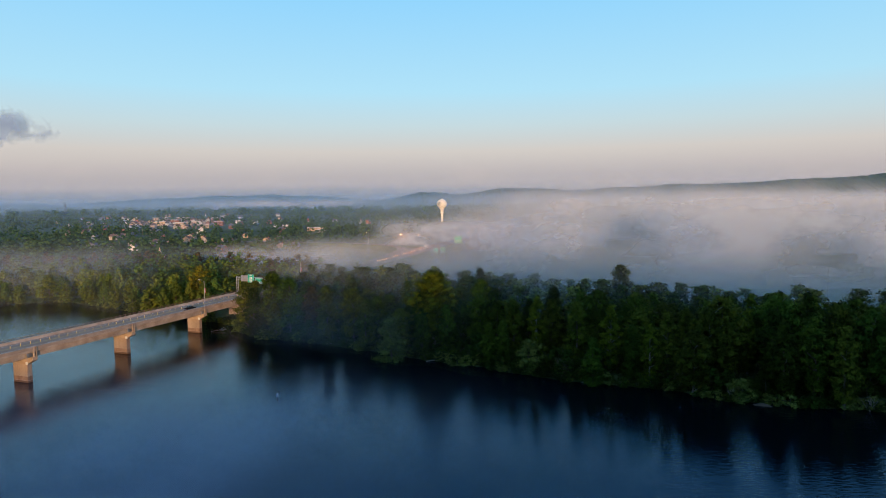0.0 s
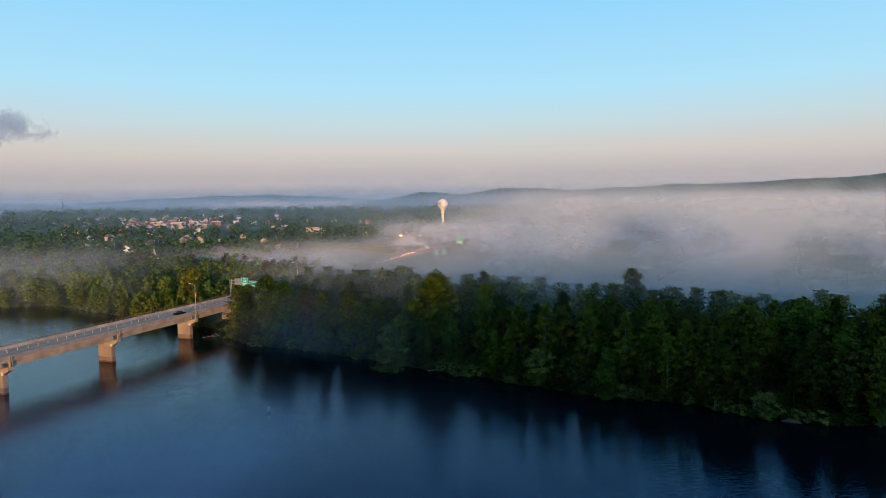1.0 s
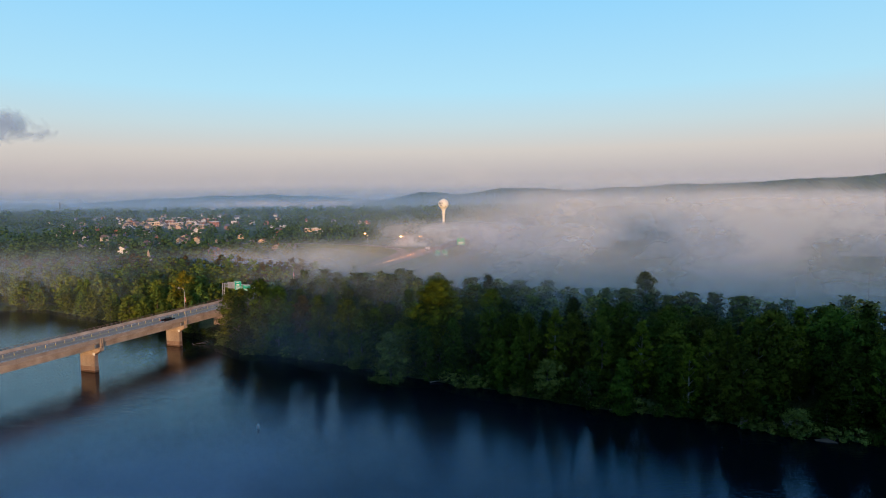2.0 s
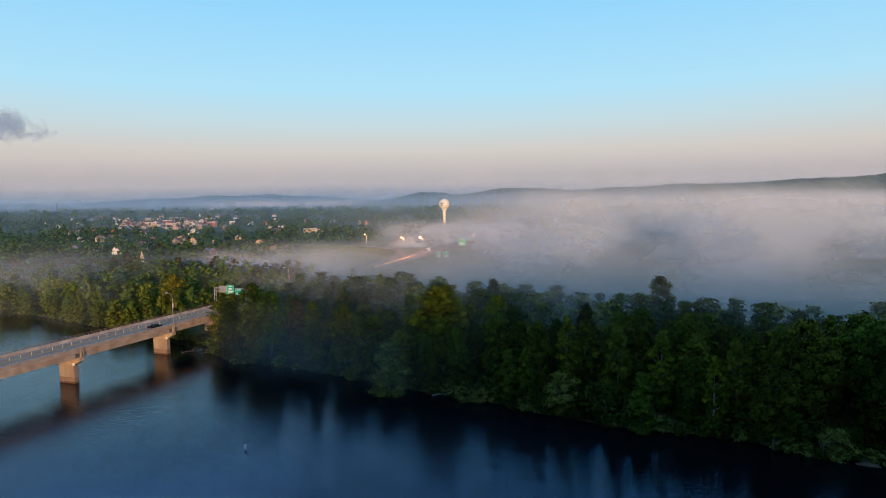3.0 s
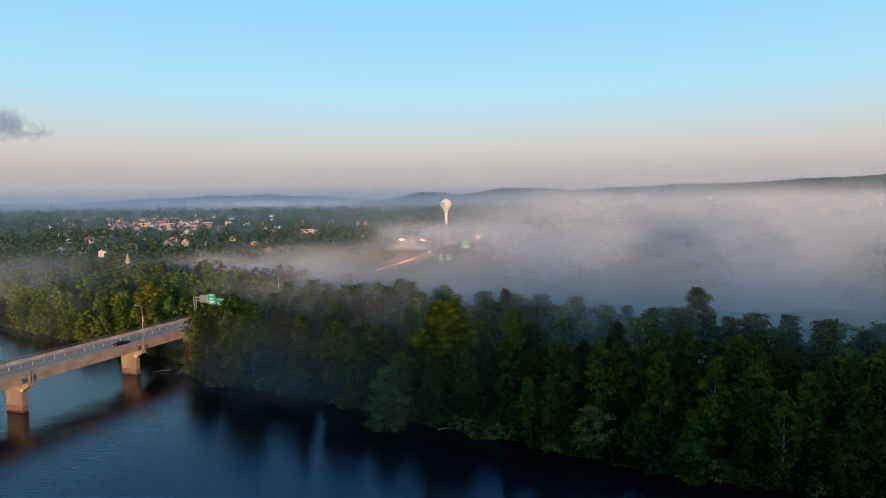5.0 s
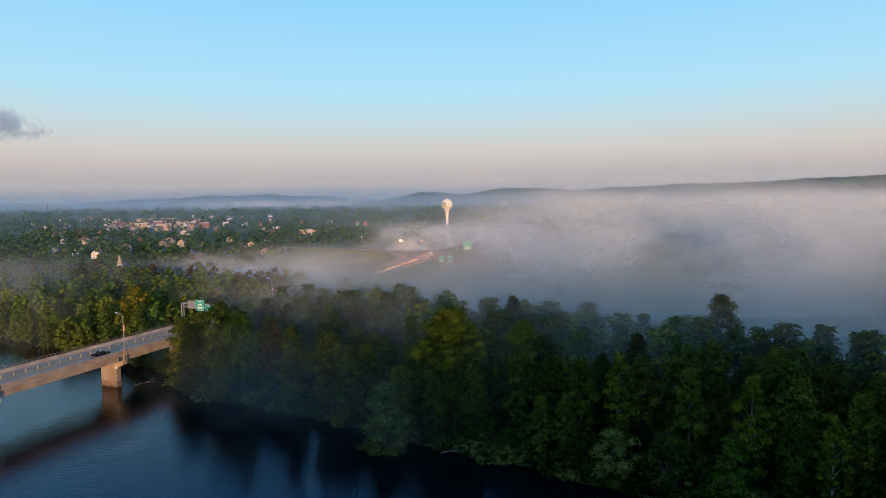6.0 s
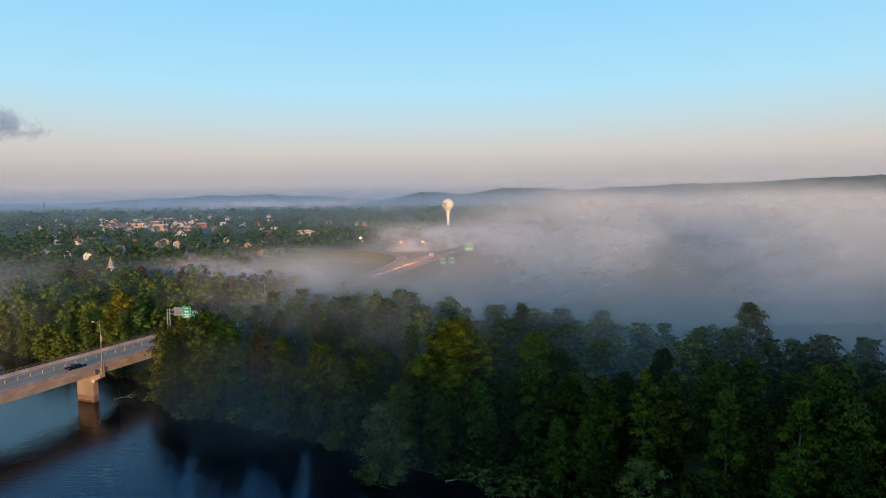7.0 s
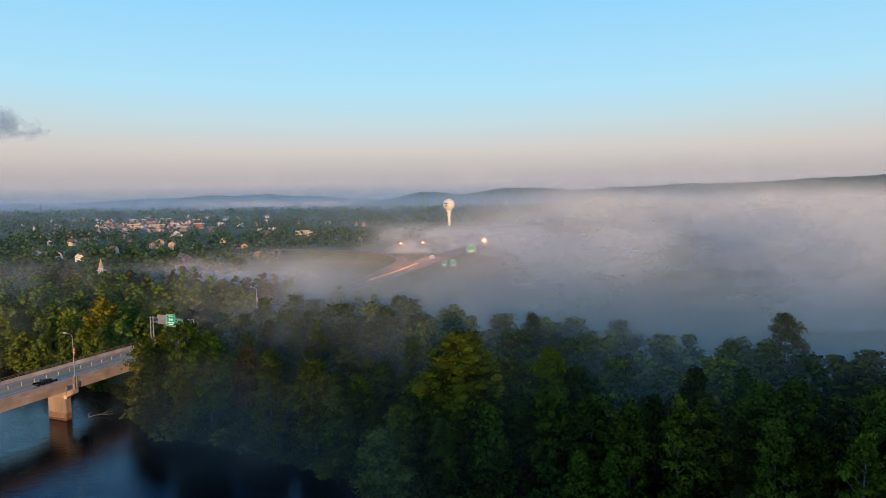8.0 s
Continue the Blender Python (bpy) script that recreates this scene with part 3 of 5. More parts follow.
def pickup(m):
    ob = thing("pickup_truck", m, "black crew-cab pickup truck driving over the bridge", "truck")
    bm = bmesh.new()
    prism(bm, [(-2.9, 0.55), (2.85, 0.55), (2.9, 0.8), (2.8, 1.12), (1.35, 1.2), (-0.95, 1.2), (-0.95, 0.9), (-2.8, 0.9), (-2.9, 0.95)], -0.98, 0.98)
    bmesh.ops.rotate(bm, matrix=Matrix.Rotation(radians(90), 3, "Z"), verts=bm.verts[:])
    bmesh.ops.bevel(bm, geom=bm.edges[:], offset=0.05, segments=2, affect="EDGES")
    body = part("body", bm, CAR_BLACK, ob)
    part("bed_side", boxes((-0.98, -2.88, 0.9, -0.86, -0.98, 1.24), (0.86, -2.88, 0.9, 0.98, -0.98, 1.24), (-0.86, -2.88, 0.9, 0.86, -2.8, 1.22), bevel=0.02), CAR_BLACK, ob)
    bm = bmesh.new()
    prism(bm, [(-1.0, 1.2), (1.45, 1.2), (0.75, 1.84), (-0.8, 1.86)], -0.86, 0.86)
    bmesh.ops.rotate(bm, matrix=Matrix.Rotation(radians(90), 3, "Z"), verts=bm.verts[:])
    bmesh.ops.bevel(bm, geom=bm.edges[:], offset=0.06, segments=2, affect="EDGES")
    cab = part("cab", bm, CAR_BLACK, ob)
    part("side_window", boxes((-0.875, -0.75, 1.3, -0.865, 0.05, 1.74), (-0.875, 0.12, 1.3, -0.865, 0.85, 1.72)), CAR_GLASS, cab)
    part("side_window", boxes((0.865, -0.75, 1.3, 0.875, 0.05, 1.74), (0.865, 0.12, 1.3, 0.875, 0.85, 1.72)), CAR_GLASS, cab)
    part("rear_window", boxes((-0.7, -0.985, 1.32, 0.7, -0.955, 1.74)), CAR_GLASS, cab)
    bm = boxes((-0.74, -0.012, 0, 0.74, 0.012, 0.72))
    bmesh.ops.transform(bm, matrix=pose(0, 1.36, 1.28, 47.5), verts=bm.verts[:])
    part("windscreen", bm, CAR_GLASS, cab)
    for x in (-0.9, 0.9):
        part("tail_light", boxes((x - 0.07, -2.94, 0.85, x + 0.07, -2.88, 1.2)), TAIL, body)
        part("headlight", boxes((x - 0.16, 2.84, 0.82, x + 0.05, 2.9, 1.02)), LAMP_HEAD, body)
        for y in (-1.85, 1.9):
            bm = lathe([(0.3, -0.13), (0.39, -0.1), (0.39, 0.1), (0.3, 0.13)], 18)
            bmesh.ops.transform(bm, matrix=pose(x, y, 0.39, 0, 90), verts=bm.verts[:])
            w = part("wheel", bm, TYRE, ob)
            bm = lathe([(0.26, -0.01), (0.2, 0.02), (0.05, 0.03)], 14)
            bmesh.ops.transform(bm, matrix=pose(x + math.copysign(0.14, x), y, 0.39, 0, math.copysign(90, x)), verts=bm.verts[:])
            part("rim", bm, CHROME, w)
    part("bumper", boxes((-0.92, -2.98, 0.55, 0.92, -2.88, 0.78), bevel=0.03), CHROME, ob)
    return ob


pickup(on_bridge(-3.5, -6.0, DECK + 0.03))
# ---------------------------------------------------------------- trees
def ico(level):
    bm = bmesh.new()
    bmesh.ops.create_icosphere(bm, subdivisions=level, radius=1.0)
    v = np.array([q.co[:] for q in bm.verts])
    t = np.array([[q.index for q in f.verts] for f in bm.faces])
    bm.free()
    return v, t


BALL = ico(1)


def unit(v):
    return v / (np.linalg.norm(v, axis=1)[:, None] + 1e-9)


def leaf_cards(rng, centres, normals, size, loose=0.55):
    """Small pointed leaf sprays: n x 4 x 3 points."""
    n = len(centres)
    nrm = unit(unit(normals) + loose * rng.normal(size=(n, 3)))
    t = unit(np.cross(nrm, rng.normal(size=(n, 3))) + np.array([0, 0, 0.25]))
    s = unit(np.cross(nrm, t))
    k = (size * rng.uniform(0.55, 1.35, n))[:, None]
    droop = np.array([0, 0, -0.15])
    return np.stack([centres - 0.5 * k * t, centres - 0.27 * k * s + 0.08 * k * nrm, centres + 0.6 * k * t + k * droop, centres + 0.27 * k * s + 0.08 * k * nrm], 1)


def crown_hubs(rng, height, radius, base, lobes, shape, clump=(0.24, 0.42)):
    """Middles and sizes of the clumps that make up a crown, most of them near its outside."""
    hubs = []
    for k in range(lobes):
        f = (k + rng.uniform(0, 1)) / lobes
        z = base + (height - base) * f
        if shape == "tall":
            env = radius * (0.55 + 0.45 * math.sin(math.pi * min(1, f * 1.05))) * (1 - 0.85 * (max(0, f - 0.55) / 0.45) ** 1.6)
        elif shape == "round":
            env = radius * math.sqrt(max(0.05, 1 - (2 * f - 0.95) ** 2))
        elif shape == "broad":
            env = radius * (0.45 + 0.55 * math.sin(math.pi * min(1, 0.12 + 0.88 * f) * 0.86)) * (1 - 0.8 * (max(0, f - 0.65) / 0.35) ** 1.8)
        else:   # skirt to the ground
            env = radius * (1.0 - 0.75 * f ** 1.6)
        a = k * 2.39996 + rng.uniform(-0.6, 0.6)
        d = env * rng.uniform(0.25, 0.9)
        r = radius * rng.uniform(*clump) * (1.0 - 0.3 * f)
        hubs.append((np.array([d * math.cos(a), d * math.sin(a), z - 0.6 * r]), r))
    return hubs


def crown_leaves(rng, hubs, leaves, size, middle, core=0.5):
    """Leaf sprays and inner masses for a set of clumps; middle: height of the crown's heart."""
    H, R = np.array([h for h, r in hubs]), np.array([r for h, r in hubs])
    iv, it = BALL
    lump = 1 + 0.2 * rng.normal(size=(len(R), len(iv)))
    hulls = H[:, None] + iv[None] * (core * R[:, None] * lump)[..., None] * np.array([1, 1, 0.82])
    hull_n = np.broadcast_to(iv + np.array([0, 0, 0.3]), hulls.shape) + 0.4 * rng.normal(size=hulls.shape)
    tris = (it[None] + len(iv) * np.arange(len(R))[:, None, None]).reshape(-1, 3)
    num = np.maximum(6, (leaves * (R / R.mean()) ** 2)).astype(int)
    who = np.repeat(np.arange(len(R)), num)
    v = unit(rng.normal(size=(len(who), 3)))
    v[:, 2] = np.where(v[:, 2] < -0.3, -v[:, 2] * 0.8, v[:, 2])
    rad = R[who] * (0.92 + 0.25 * np.sin(4 * v[:, 0] + who) * np.sin(5 * v[:, 1] + 2 * who) + 0.22 * rng.normal(size=len(who)))
    c = H[who] + v * rad[:, None] * np.array([1, 1, 0.82])
    out = unit(c - np.array([0, 0, middle]))
    nrm = 0.45 * v + 0.5 * out + np.array([0, 0, 0.22]) + 0.38 * rng.normal(size=c.shape)
    cards = leaf_cards(rng, c, v + np.array([0, 0, 0.3]), size)
    return cards, nrm, hulls, hull_n, tris


def tree(name, seed, height, radius, base, shape, leaf, label, bark=None, lobes=58, leaves=118, size=0.64, lean=0.0, bare=0, core=0.5):
    rng = np.random.RandomState(seed)
    ob = thing(name, Matrix.Identity(4), label, "tree", "trees of the river woods")
    hubs = crown_hubs(rng, height - 0.3, radius, base, lobes, shape)
    bend = [rng.uniform(-0.5, 0.5) for _ in range(4)]
    top = height * 0.86
    spine = [(lean * top * f + bend[0] * math.sin(3 * f), bend[1] * math.sin(4 * f), top * f - 0.6) for f in (0, 0.1, 0.3, 0.5, 0.7, 0.88, 1.0)]
    r0 = 0.016 * height + 0.08
    rows = [(spine, [r0 * q for q in (1.25, 1.0, 0.82, 0.62, 0.4, 0.2, 0.08)])]
    order = rng.permutation(len(hubs))[:16]
    for i in order:
        hub, r = hubs[i]
        z0 = max(base * 0.5, min(top * 0.92, hub[2] - 0.55 * math.hypot(hub[0], hub[1]) - 1.0))
        f = z0 / top
        p0 = Vector((lean * z0 + bend[0] * math.sin(3 * f), bend[1] * math.sin(4 * f), z0 - 0.3))
        p2 = Vector((hub[0] + lean * hub[2], hub[1], hub[2]))
        mid = (p0 + p2) / 2 + Vector((rng.uniform(-0.5, 0.5), rng.uniform(-0.5, 0.5), -0.4))
        rr = max(0.05, r0 * (0.5 - 0.35 * f))
        rows.append(([p0, mid, p2], [rr, rr * 0.65, rr * 0.25]))
    part("trunk", tubes(*rows, sides=6), bark or BARK, ob)
    if bare:
        rows = []
        for k in range(bare):
            a, z = rng.uniform(0, math.tau), height * rng.uniform(0.55, 0.85)
            p = Vector((lean * z, 0, z))
            path, rad = [p], [0.11]
            d = Vector((math.cos(a), math.sin(a), rng.uniform(0.2, 0.9)))
            for q in range(4):
                p = p + d * radius * 0.17 + Vector((rng.uniform(-0.6, 0.6), rng.uniform(-0.6, 0.6), rng.uniform(-0.2, 0.7)))
                path.append(p)
                rad.append(0.11 * (1 - 0.22 * (q + 1)))
            rows.append((path, rad))
        for row in rows:
            part("bare_limb", tubes(row, sides=5), BARK_PALE, ob, "pale dead limb among the leaves")
    leaning = [(hub + np.array([lean * hub[2], 0, 0]), r) for hub, r in hubs]
    leafy_ob("crown", *crown_leaves(rng, leaning, leaves, size, 0.45 * (base + height), core), leaf, ob)
    return ob


KINDS = {
    "tall_a": tree("tree", 1, 24, 5.2, 3.0, "tall", LEAF, "tall dense dark green riverside tree"),
    "tall_b": tree("tree", 2, 26, 5.8, 4.0, "tall", LEAF, "tall dark green tree with hanging leafy flanks", bare=2),
    "tall_c": tree("tree", 3, 22, 4.4, 2.0, "tall", LEAF_WARM, "narrow yellow-green tree on the bank", BARK_PALE, lobes=56, leaves=100, size=0.56),
    "broad_a": tree("tree", 4, 25, 7.2, 6.0, "broad", LEAF, "broad dark green tree with an uneven crown", lobes=66, bare=3),
    "broad_b": tree("tree", 5, 23, 6.6, 5.0, "broad", LEAF, "spreading deep green tree with open limbs", lobes=62, bare=2),
    "round_a": tree("tree", 6, 20, 6.0, 3.5, "round", LEAF, "rounded mid-green tree in the river woods"),
    "round_b": tree("tree", 7, 21, 6.4, 4.5, "round", LEAF_WARM, "rounded yellow-green tree in the river woods"),
    "skirt_a": tree("tree", 8, 17, 5.6, 0.8, "skirt", LEAF_GREY, "silvery green willow leaning over the water", leaves=118, size=0.54, lean=0.04),
    "skirt_b": tree("tree", 9, 20, 5.0, 0.8, "skirt", LEAF, "vine-draped tree, leafy down to the ground", leaves=112),
    "big": tree("tree", 10, 31, 9.0, 8.0, "round", LEAF_WARM, "great sycamore, its top yellow-green in the sun", BARK_PALE, lobes=140, leaves=150, size=0.56, bare=6),
    "slim": tree("tree", 11, 29, 5.8, 12.0, "round", LEAF, "tall slender tree standing above the wood", lobes=62, leaves=110, size=0.58),
    "gold": tree("tree", 12, 23, 7.4, 2.0, "broad", LEAF_GOLD, "tree turning gold beside the bridge"),
    "rust": tree("tree", 13, 17, 5.0, 4.0, "round", LEAF_RUST, "rust-brown autumn tree among green ones"),
    "bush": tree("tree", 14, 6.5, 3.6, 0.3, "round", LEAF_GREY, "low grey-green bush at the water's edge", lobes=30, leaves=90, size=0.4),
    "small": tree("tree", 15, 11, 4.4, 0.8, "round", LEAF_GREY, "small silvery green tree at the water's edge", lobes=38, leaves=100, size=0.46),
}
for name, seed, h, r, sh, lf in (("west_a", 21, 20, 6.4, "tall", BANK_LEAF), ("west_b", 22, 18, 6.8, "round", BANK_LEAF_WARM), ("west_c", 23, 17, 6.0, "skirt", BANK_LEAF), ("west_d", 24, 21, 5.6, "tall", BANK_LEAF_WARM)):
    KINDS[name] = tree("tree", seed, h, r, 1.2, sh, lf, "soft mid-green tree of the western bank" if lf is BANK_LEAF else "yellowish green tree of the western bank", lobes=56, leaves=78, size=0.7, core=0.62)
# plainer copies of the common ones for the rows further back
for name, (seed, h, r, base, shape, leaf) in {"tall_a": (1, 24, 5.2, 3.0, "tall", LEAF), "tall_b": (2, 26, 5.8, 4.0, "tall", LEAF), "tall_c": (3, 22, 4.4, 2.0, "tall", LEAF_WARM), "broad_a": (4, 25, 7.2, 6.0, "broad", LEAF), "broad_b": (5, 23, 6.6, 5.0, "broad", LEAF), "round_a": (6, 20, 6.0, 3.5, "round", LEAF), "round_b": (7, 21, 6.4, 4.5, "round", LEAF_WARM), "skirt_b": (9, 20, 5.0, 0.8, "skirt", LEAF)}.items():
    KINDS[name + "_back"] = tree("tree", seed, h, r, base, shape, leaf, KINDS[name]["label"], lobes=44, leaves=46, size=0.92)
PLACED = []
USED = set()


def plant(kind, x, y, tall=None, turn=None, wide=1.0):
    """Stand a tree on the ground; tall: height of its tip above the ground."""
    src = KINDS[kind]
    h = {"tall_a": 24, "tall_b": 26, "tall_c": 22, "broad_a": 25, "broad_b": 23, "round_a": 20, "round_b": 21, "skirt_a": 17, "skirt_b": 20, "big": 31, "slim": 29, "gold": 23, "rust": 17, "bush": 6.5, "small": 11, "west_a": 20, "west_b": 18, "west_c": 17, "west_d": 21}[kind.replace("_back", "")]
    s = (tall or h) / h
    m = pose(x, y, float(land(x, y)) - 0.1, 0, 0, random.uniform(0, 360) if turn is None else turn)
    if kind in USED:
        ob = copy_thing(src, m)
    else:
        ob = src
        ob.matrix_world = m
        USED.add(kind)
    ob.scale = (s * wide, s * wide, s)
    PLACED.append((x, y))
    return ob


# trees that stand out
for row in (("big", -3.0, 240, 30, 1.2), ("big", 16, 238, 26.5, 0.8), ("skirt_a", -18.5, 224.5, 18, 1.15), ("tall_c", 34, 213.5, 24, 1.0), ("small", 30, 202.8, 12, 1.1), ("slim", 76.5, 257, 28.5, 1.0),
            ("round_a", 8, 247, 22, 1.1), ("tall_a", 8.5, 231, 18, 1.1), ("skirt_b", 21, 221, 21, 1.1), ("tall_b", 43, 228, 24.5, 0.9), ("broad_b", 51, 219, 24, 0.8), ("tall_a", 53, 206, 20, 0.9), ("broad_a", 70, 215, 24.5, 0.8), ("tall_b", 18, 276, 26, 0.9),
            ("broad_a", -66, 263, 25.5, 0.9), ("rust", -57, 266, 21, 0.8), ("tall_a", -84.5, 271, 20.5, 1.1), ("tall_b", -87, 283, 21.5, 1.0), ("broad_b", -76.5, 273.5, 27.0, 0.85), ("tall_a", 26, 215.5, 22.5, 0.95), ("tall_b", 46.5, 206, 22.5, 0.9), ("broad_b", 14.5, 226.5, 22.5, 0.8), ("skirt_b", 2, 226, 19, 1.0), ("round_a", -90, 279, 21, 1.0), ("tall_b", -48, 252, 24, 1.0), ("round_b", -74, 281, 22, 0.9),
            ("broad_b", -36, 247, 23, 0.9), ("skirt_b", -30, 240, 20, 1.0), ("tall_a", -9, 238, 22, 1.0), ("bush", 87, 172.8, 7, 1.1), ("bush", 39, 198, 4.5, 0.9), ("skirt_b", 62, 194, 17, 1.0),
            ("gold", -134, 336, 23.5, 1.0), ("broad_a", -234, 468, 19, 1.0), ("tall_a", 101, 182, 24, 1.0), ("broad_b", 83, 185, 24, 0.85), ("tall_b", 72, 190, 22, 0.9), ("tall_b", 112, 176, 25, 1.0), ("broad_a", 124, 172, 26, 0.8)):
    plant(row[0], row[1], row[2], row[3], wide=row[4])


def road_x(y):
    return np.interp(y, [0, 326, 390, 430, 495, 569, 640, 701, 850, 1100], [-215, -97, -74, -62, -45, -27, -2, 20, 70, 150])


def near_tree(x, y, gap):
    return any((x - a) ** 2 + (y - c) ** 2 < gap * gap for a, c in PLACED)


def wood(x0, x1, near, far, step, kinds, tall, keep, edge):
    """Fill a stretch of bank, row by row back from the water."""
    x = x0
    while x < x1:
        s = near
        while s < far(x):
            px, py = x + random.uniform(-0.4, 0.4) * step, float(np.interp(x, SHORE_X, SHORE_Y)) + s + random.uniform(-0.4, 0.4) * step
            if keep(px, py) and not near_tree(px, py, step * 0.62):
                k = random.choice(kinds if s > 9 else edge if px < 52 else ("tall_a", "tall_b", "tall_a", "tall_c", "broad_a"))
                if px > -112 and (s > 36 or px > 125):
                    k = k + "_back" if k + "_back" in KINDS else "round_a_back"
                grow = float(np.interp(s, [4, 12, 30, 60], [0.78, 0.92, 1.0, 1.05] if px < 52 else [1.08, 1.12, 1.1, 1.05] if px < 80 else [1.22, 1.2, 1.1, 1.05]))
                plant(k, px, py, random.uniform(*tall) * grow , wide=random.uniform(0.82, 1.12) if s < 45 else random.uniform(1.15, 1.45))
            s += step
        x += step


COMMON = ("tall_a", "tall_a", "tall_b", "broad_a", "broad_b", "round_a", "round_b", "skirt_b", "tall_c")
EDGE = ("skirt_b", "skirt_b", "tall_a", "round_a", "skirt_a")
clear_of_road = lambda x, y: abs(x - float(road_x(y)) - (0 if y > 330 else 8)) > (19 if y > 330 else 15)
wood(-106, 175, 4, lambda x: float(np.interp(x, [-108, -60, 0, 76, 130, 200], [50, 80, 94, 82, 70, 60])), 9.2, COMMON, (18, 23.5), lambda x, y: clear_of_road(x, y) and x > -100, EDGE)
WEST = ("west_a", "west_b", "west_c", "west_d")
wood(-300, -112, 2, lambda x: 24, 9.5, WEST, (15, 20), clear_of_road, WEST)


# undergrowth hanging over the water's edge
def shrub(seed, leaf, label, r, h):
    rng = np.random.RandomState(seed)
    ob = thing("shrub", Matrix.Identity(4), label, "shrub", "shrubs along the waterline")
    hubs = crown_hubs(rng, h, r, 0.1, 18, "round", (0.2, 0.36))
    part("stem", tubes(*[([(0, 0, -0.3), (hub[0] * 0.5, hub[1] * 0.5, hub[2] * 0.45), tuple(hub)], [0.06, 0.045, 0.02]) for hub, q in hubs[::3]], sides=5), BARK, ob)
    leafy_ob("foliage", *crown_leaves(rng, hubs, 30, 0.52, 0.3 * h), leaf, ob)
    return ob


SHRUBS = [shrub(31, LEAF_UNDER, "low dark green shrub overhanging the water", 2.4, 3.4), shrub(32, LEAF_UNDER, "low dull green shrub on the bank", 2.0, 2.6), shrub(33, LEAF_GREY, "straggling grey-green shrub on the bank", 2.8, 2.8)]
k = 0
x = -118.0
while x < 170:
    px = x + random.uniform(-1, 1)
    py = waterline(px) + random.uniform(-0.6, 2.6)
    m = pose(px, py, max(0.0, float(land(px, py))) - 0.15, 0, 0, random.uniform(0, 360))
    ob = SHRUBS[k] if k < 3 else copy_thing(random.choice(SHRUBS), m)
    ob.matrix_world = m
    s = random.uniform(0.65, 1.25)
    ob.scale = (s * 1.2, s * 1.2, s)
    k += 1
    x += random.uniform(1.5, 2.6)
x = -300.0
while x < -115:
    py = float(np.interp(x, SHORE_X, SHORE_Y)) + random.uniform(0.0, 2.0)
    ob = copy_thing(random.choice(SHRUBS), pose(x, py, max(0.0, float(land(x, py))) - 0.15, 0, 0, random.uniform(0, 360)))
    s = random.uniform(0.7, 1.2)
    ob.scale = (s * 1.3, s * 1.3, s)
    x += random.uniform(4, 6.5)


# taller understorey close behind the shrubs
under = None
rng = np.random.RandomState(41)
for i in range(88):
    x = -100 + 265 * (i + rng.uniform(0, 1)) / 88
    y = float(np.interp(x, SHORE_X, SHORE_Y)) + rng.uniform(3.0, 13.0)
    if not clear_of_road(x, y):
        continue
    m = pose(x, y, float(land(x, y)) - 0.2, 0, 0, rng.uniform(0, 360))
    if under is None:
        under = thing("thicket", m, "dense leafy thicket under the riverside trees", "shrub", "thickets along the bank")
        hubs = crown_hubs(rng, 6.5, 3.4, 0.2, 26, "round", (0.2, 0.34))
        for hub, q in hubs[::4]:
            part("stem", tubes(([(0.15 * hub[0], 0.15 * hub[1], -0.3), tuple(0.55 * hub), tuple(hub)], [0.1, 0.07, 0.03]), sides=5), BARK, under)
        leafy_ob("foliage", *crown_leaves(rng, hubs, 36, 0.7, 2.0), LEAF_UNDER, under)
        ob = under
    else:
        ob = copy_thing(under, m)
    q = rng.uniform(0.7, 1.35)
    ob.scale = (q * 1.1, q * 1.1, q)

# grass and weeds on the bank
n = 30000
x = rng.uniform(-108, 165, n)
y = np.interp(x, SHORE_X, SHORE_Y) + np.where(rng.rand(n) < 0.6, rng.uniform(-3, 6, n), rng.uniform(5, 24, n))
x, y = x[land(x, y) > 0.02], y[land(x, y) > 0.02]
n = len(x)
p = np.stack([x, y, np.maximum(land(x, y), 0) + rng.uniform(0.0, 0.9, n)], -1)
up = np.tile([0, 0, 1.0], (n, 1))
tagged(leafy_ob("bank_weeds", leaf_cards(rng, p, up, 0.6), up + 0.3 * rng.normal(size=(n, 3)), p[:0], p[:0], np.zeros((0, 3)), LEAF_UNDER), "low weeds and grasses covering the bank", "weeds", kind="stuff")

# dead, leafless shrubs at the waterline
for sx, sy, h in ((40.5, 197.5, 6.0), (84.5, 173.5, 4.0), (118, 163, 4.5)):
    ob = thing("dead_shrub", pose(sx, sy, max(0, float(land(sx, sy))) - 0.1), "pale leafless shrub at the water's edge", "shrub", "dead shrubs on the bank")
    for k in range(9):
        a, lean_ = rng.uniform(0, math.tau), rng.uniform(0.15, 0.6)
        pts = [Vector((0, 0, 0))]
        for j in range(5):
            pts.append(pts[-1] + Vector((math.cos(a) * lean_ + rng.uniform(-0.25, 0.25), math.sin(a) * lean_ + rng.uniform(-0.25, 0.25), 1.0)) * h / 5)
        bm = tubes((pts, [0.07, 0.06, 0.05, 0.04, 0.03, 0.015]), sides=5)
        for j in (2, 3, 4):
            tube(bm, [pts[j], pts[j] + Vector((rng.uniform(-1, 1), rng.uniform(-1, 1), 0.8)) * h * 0.16], [0.03, 0.01], 4)
        part("branch", bm, BARK_PALE, ob)


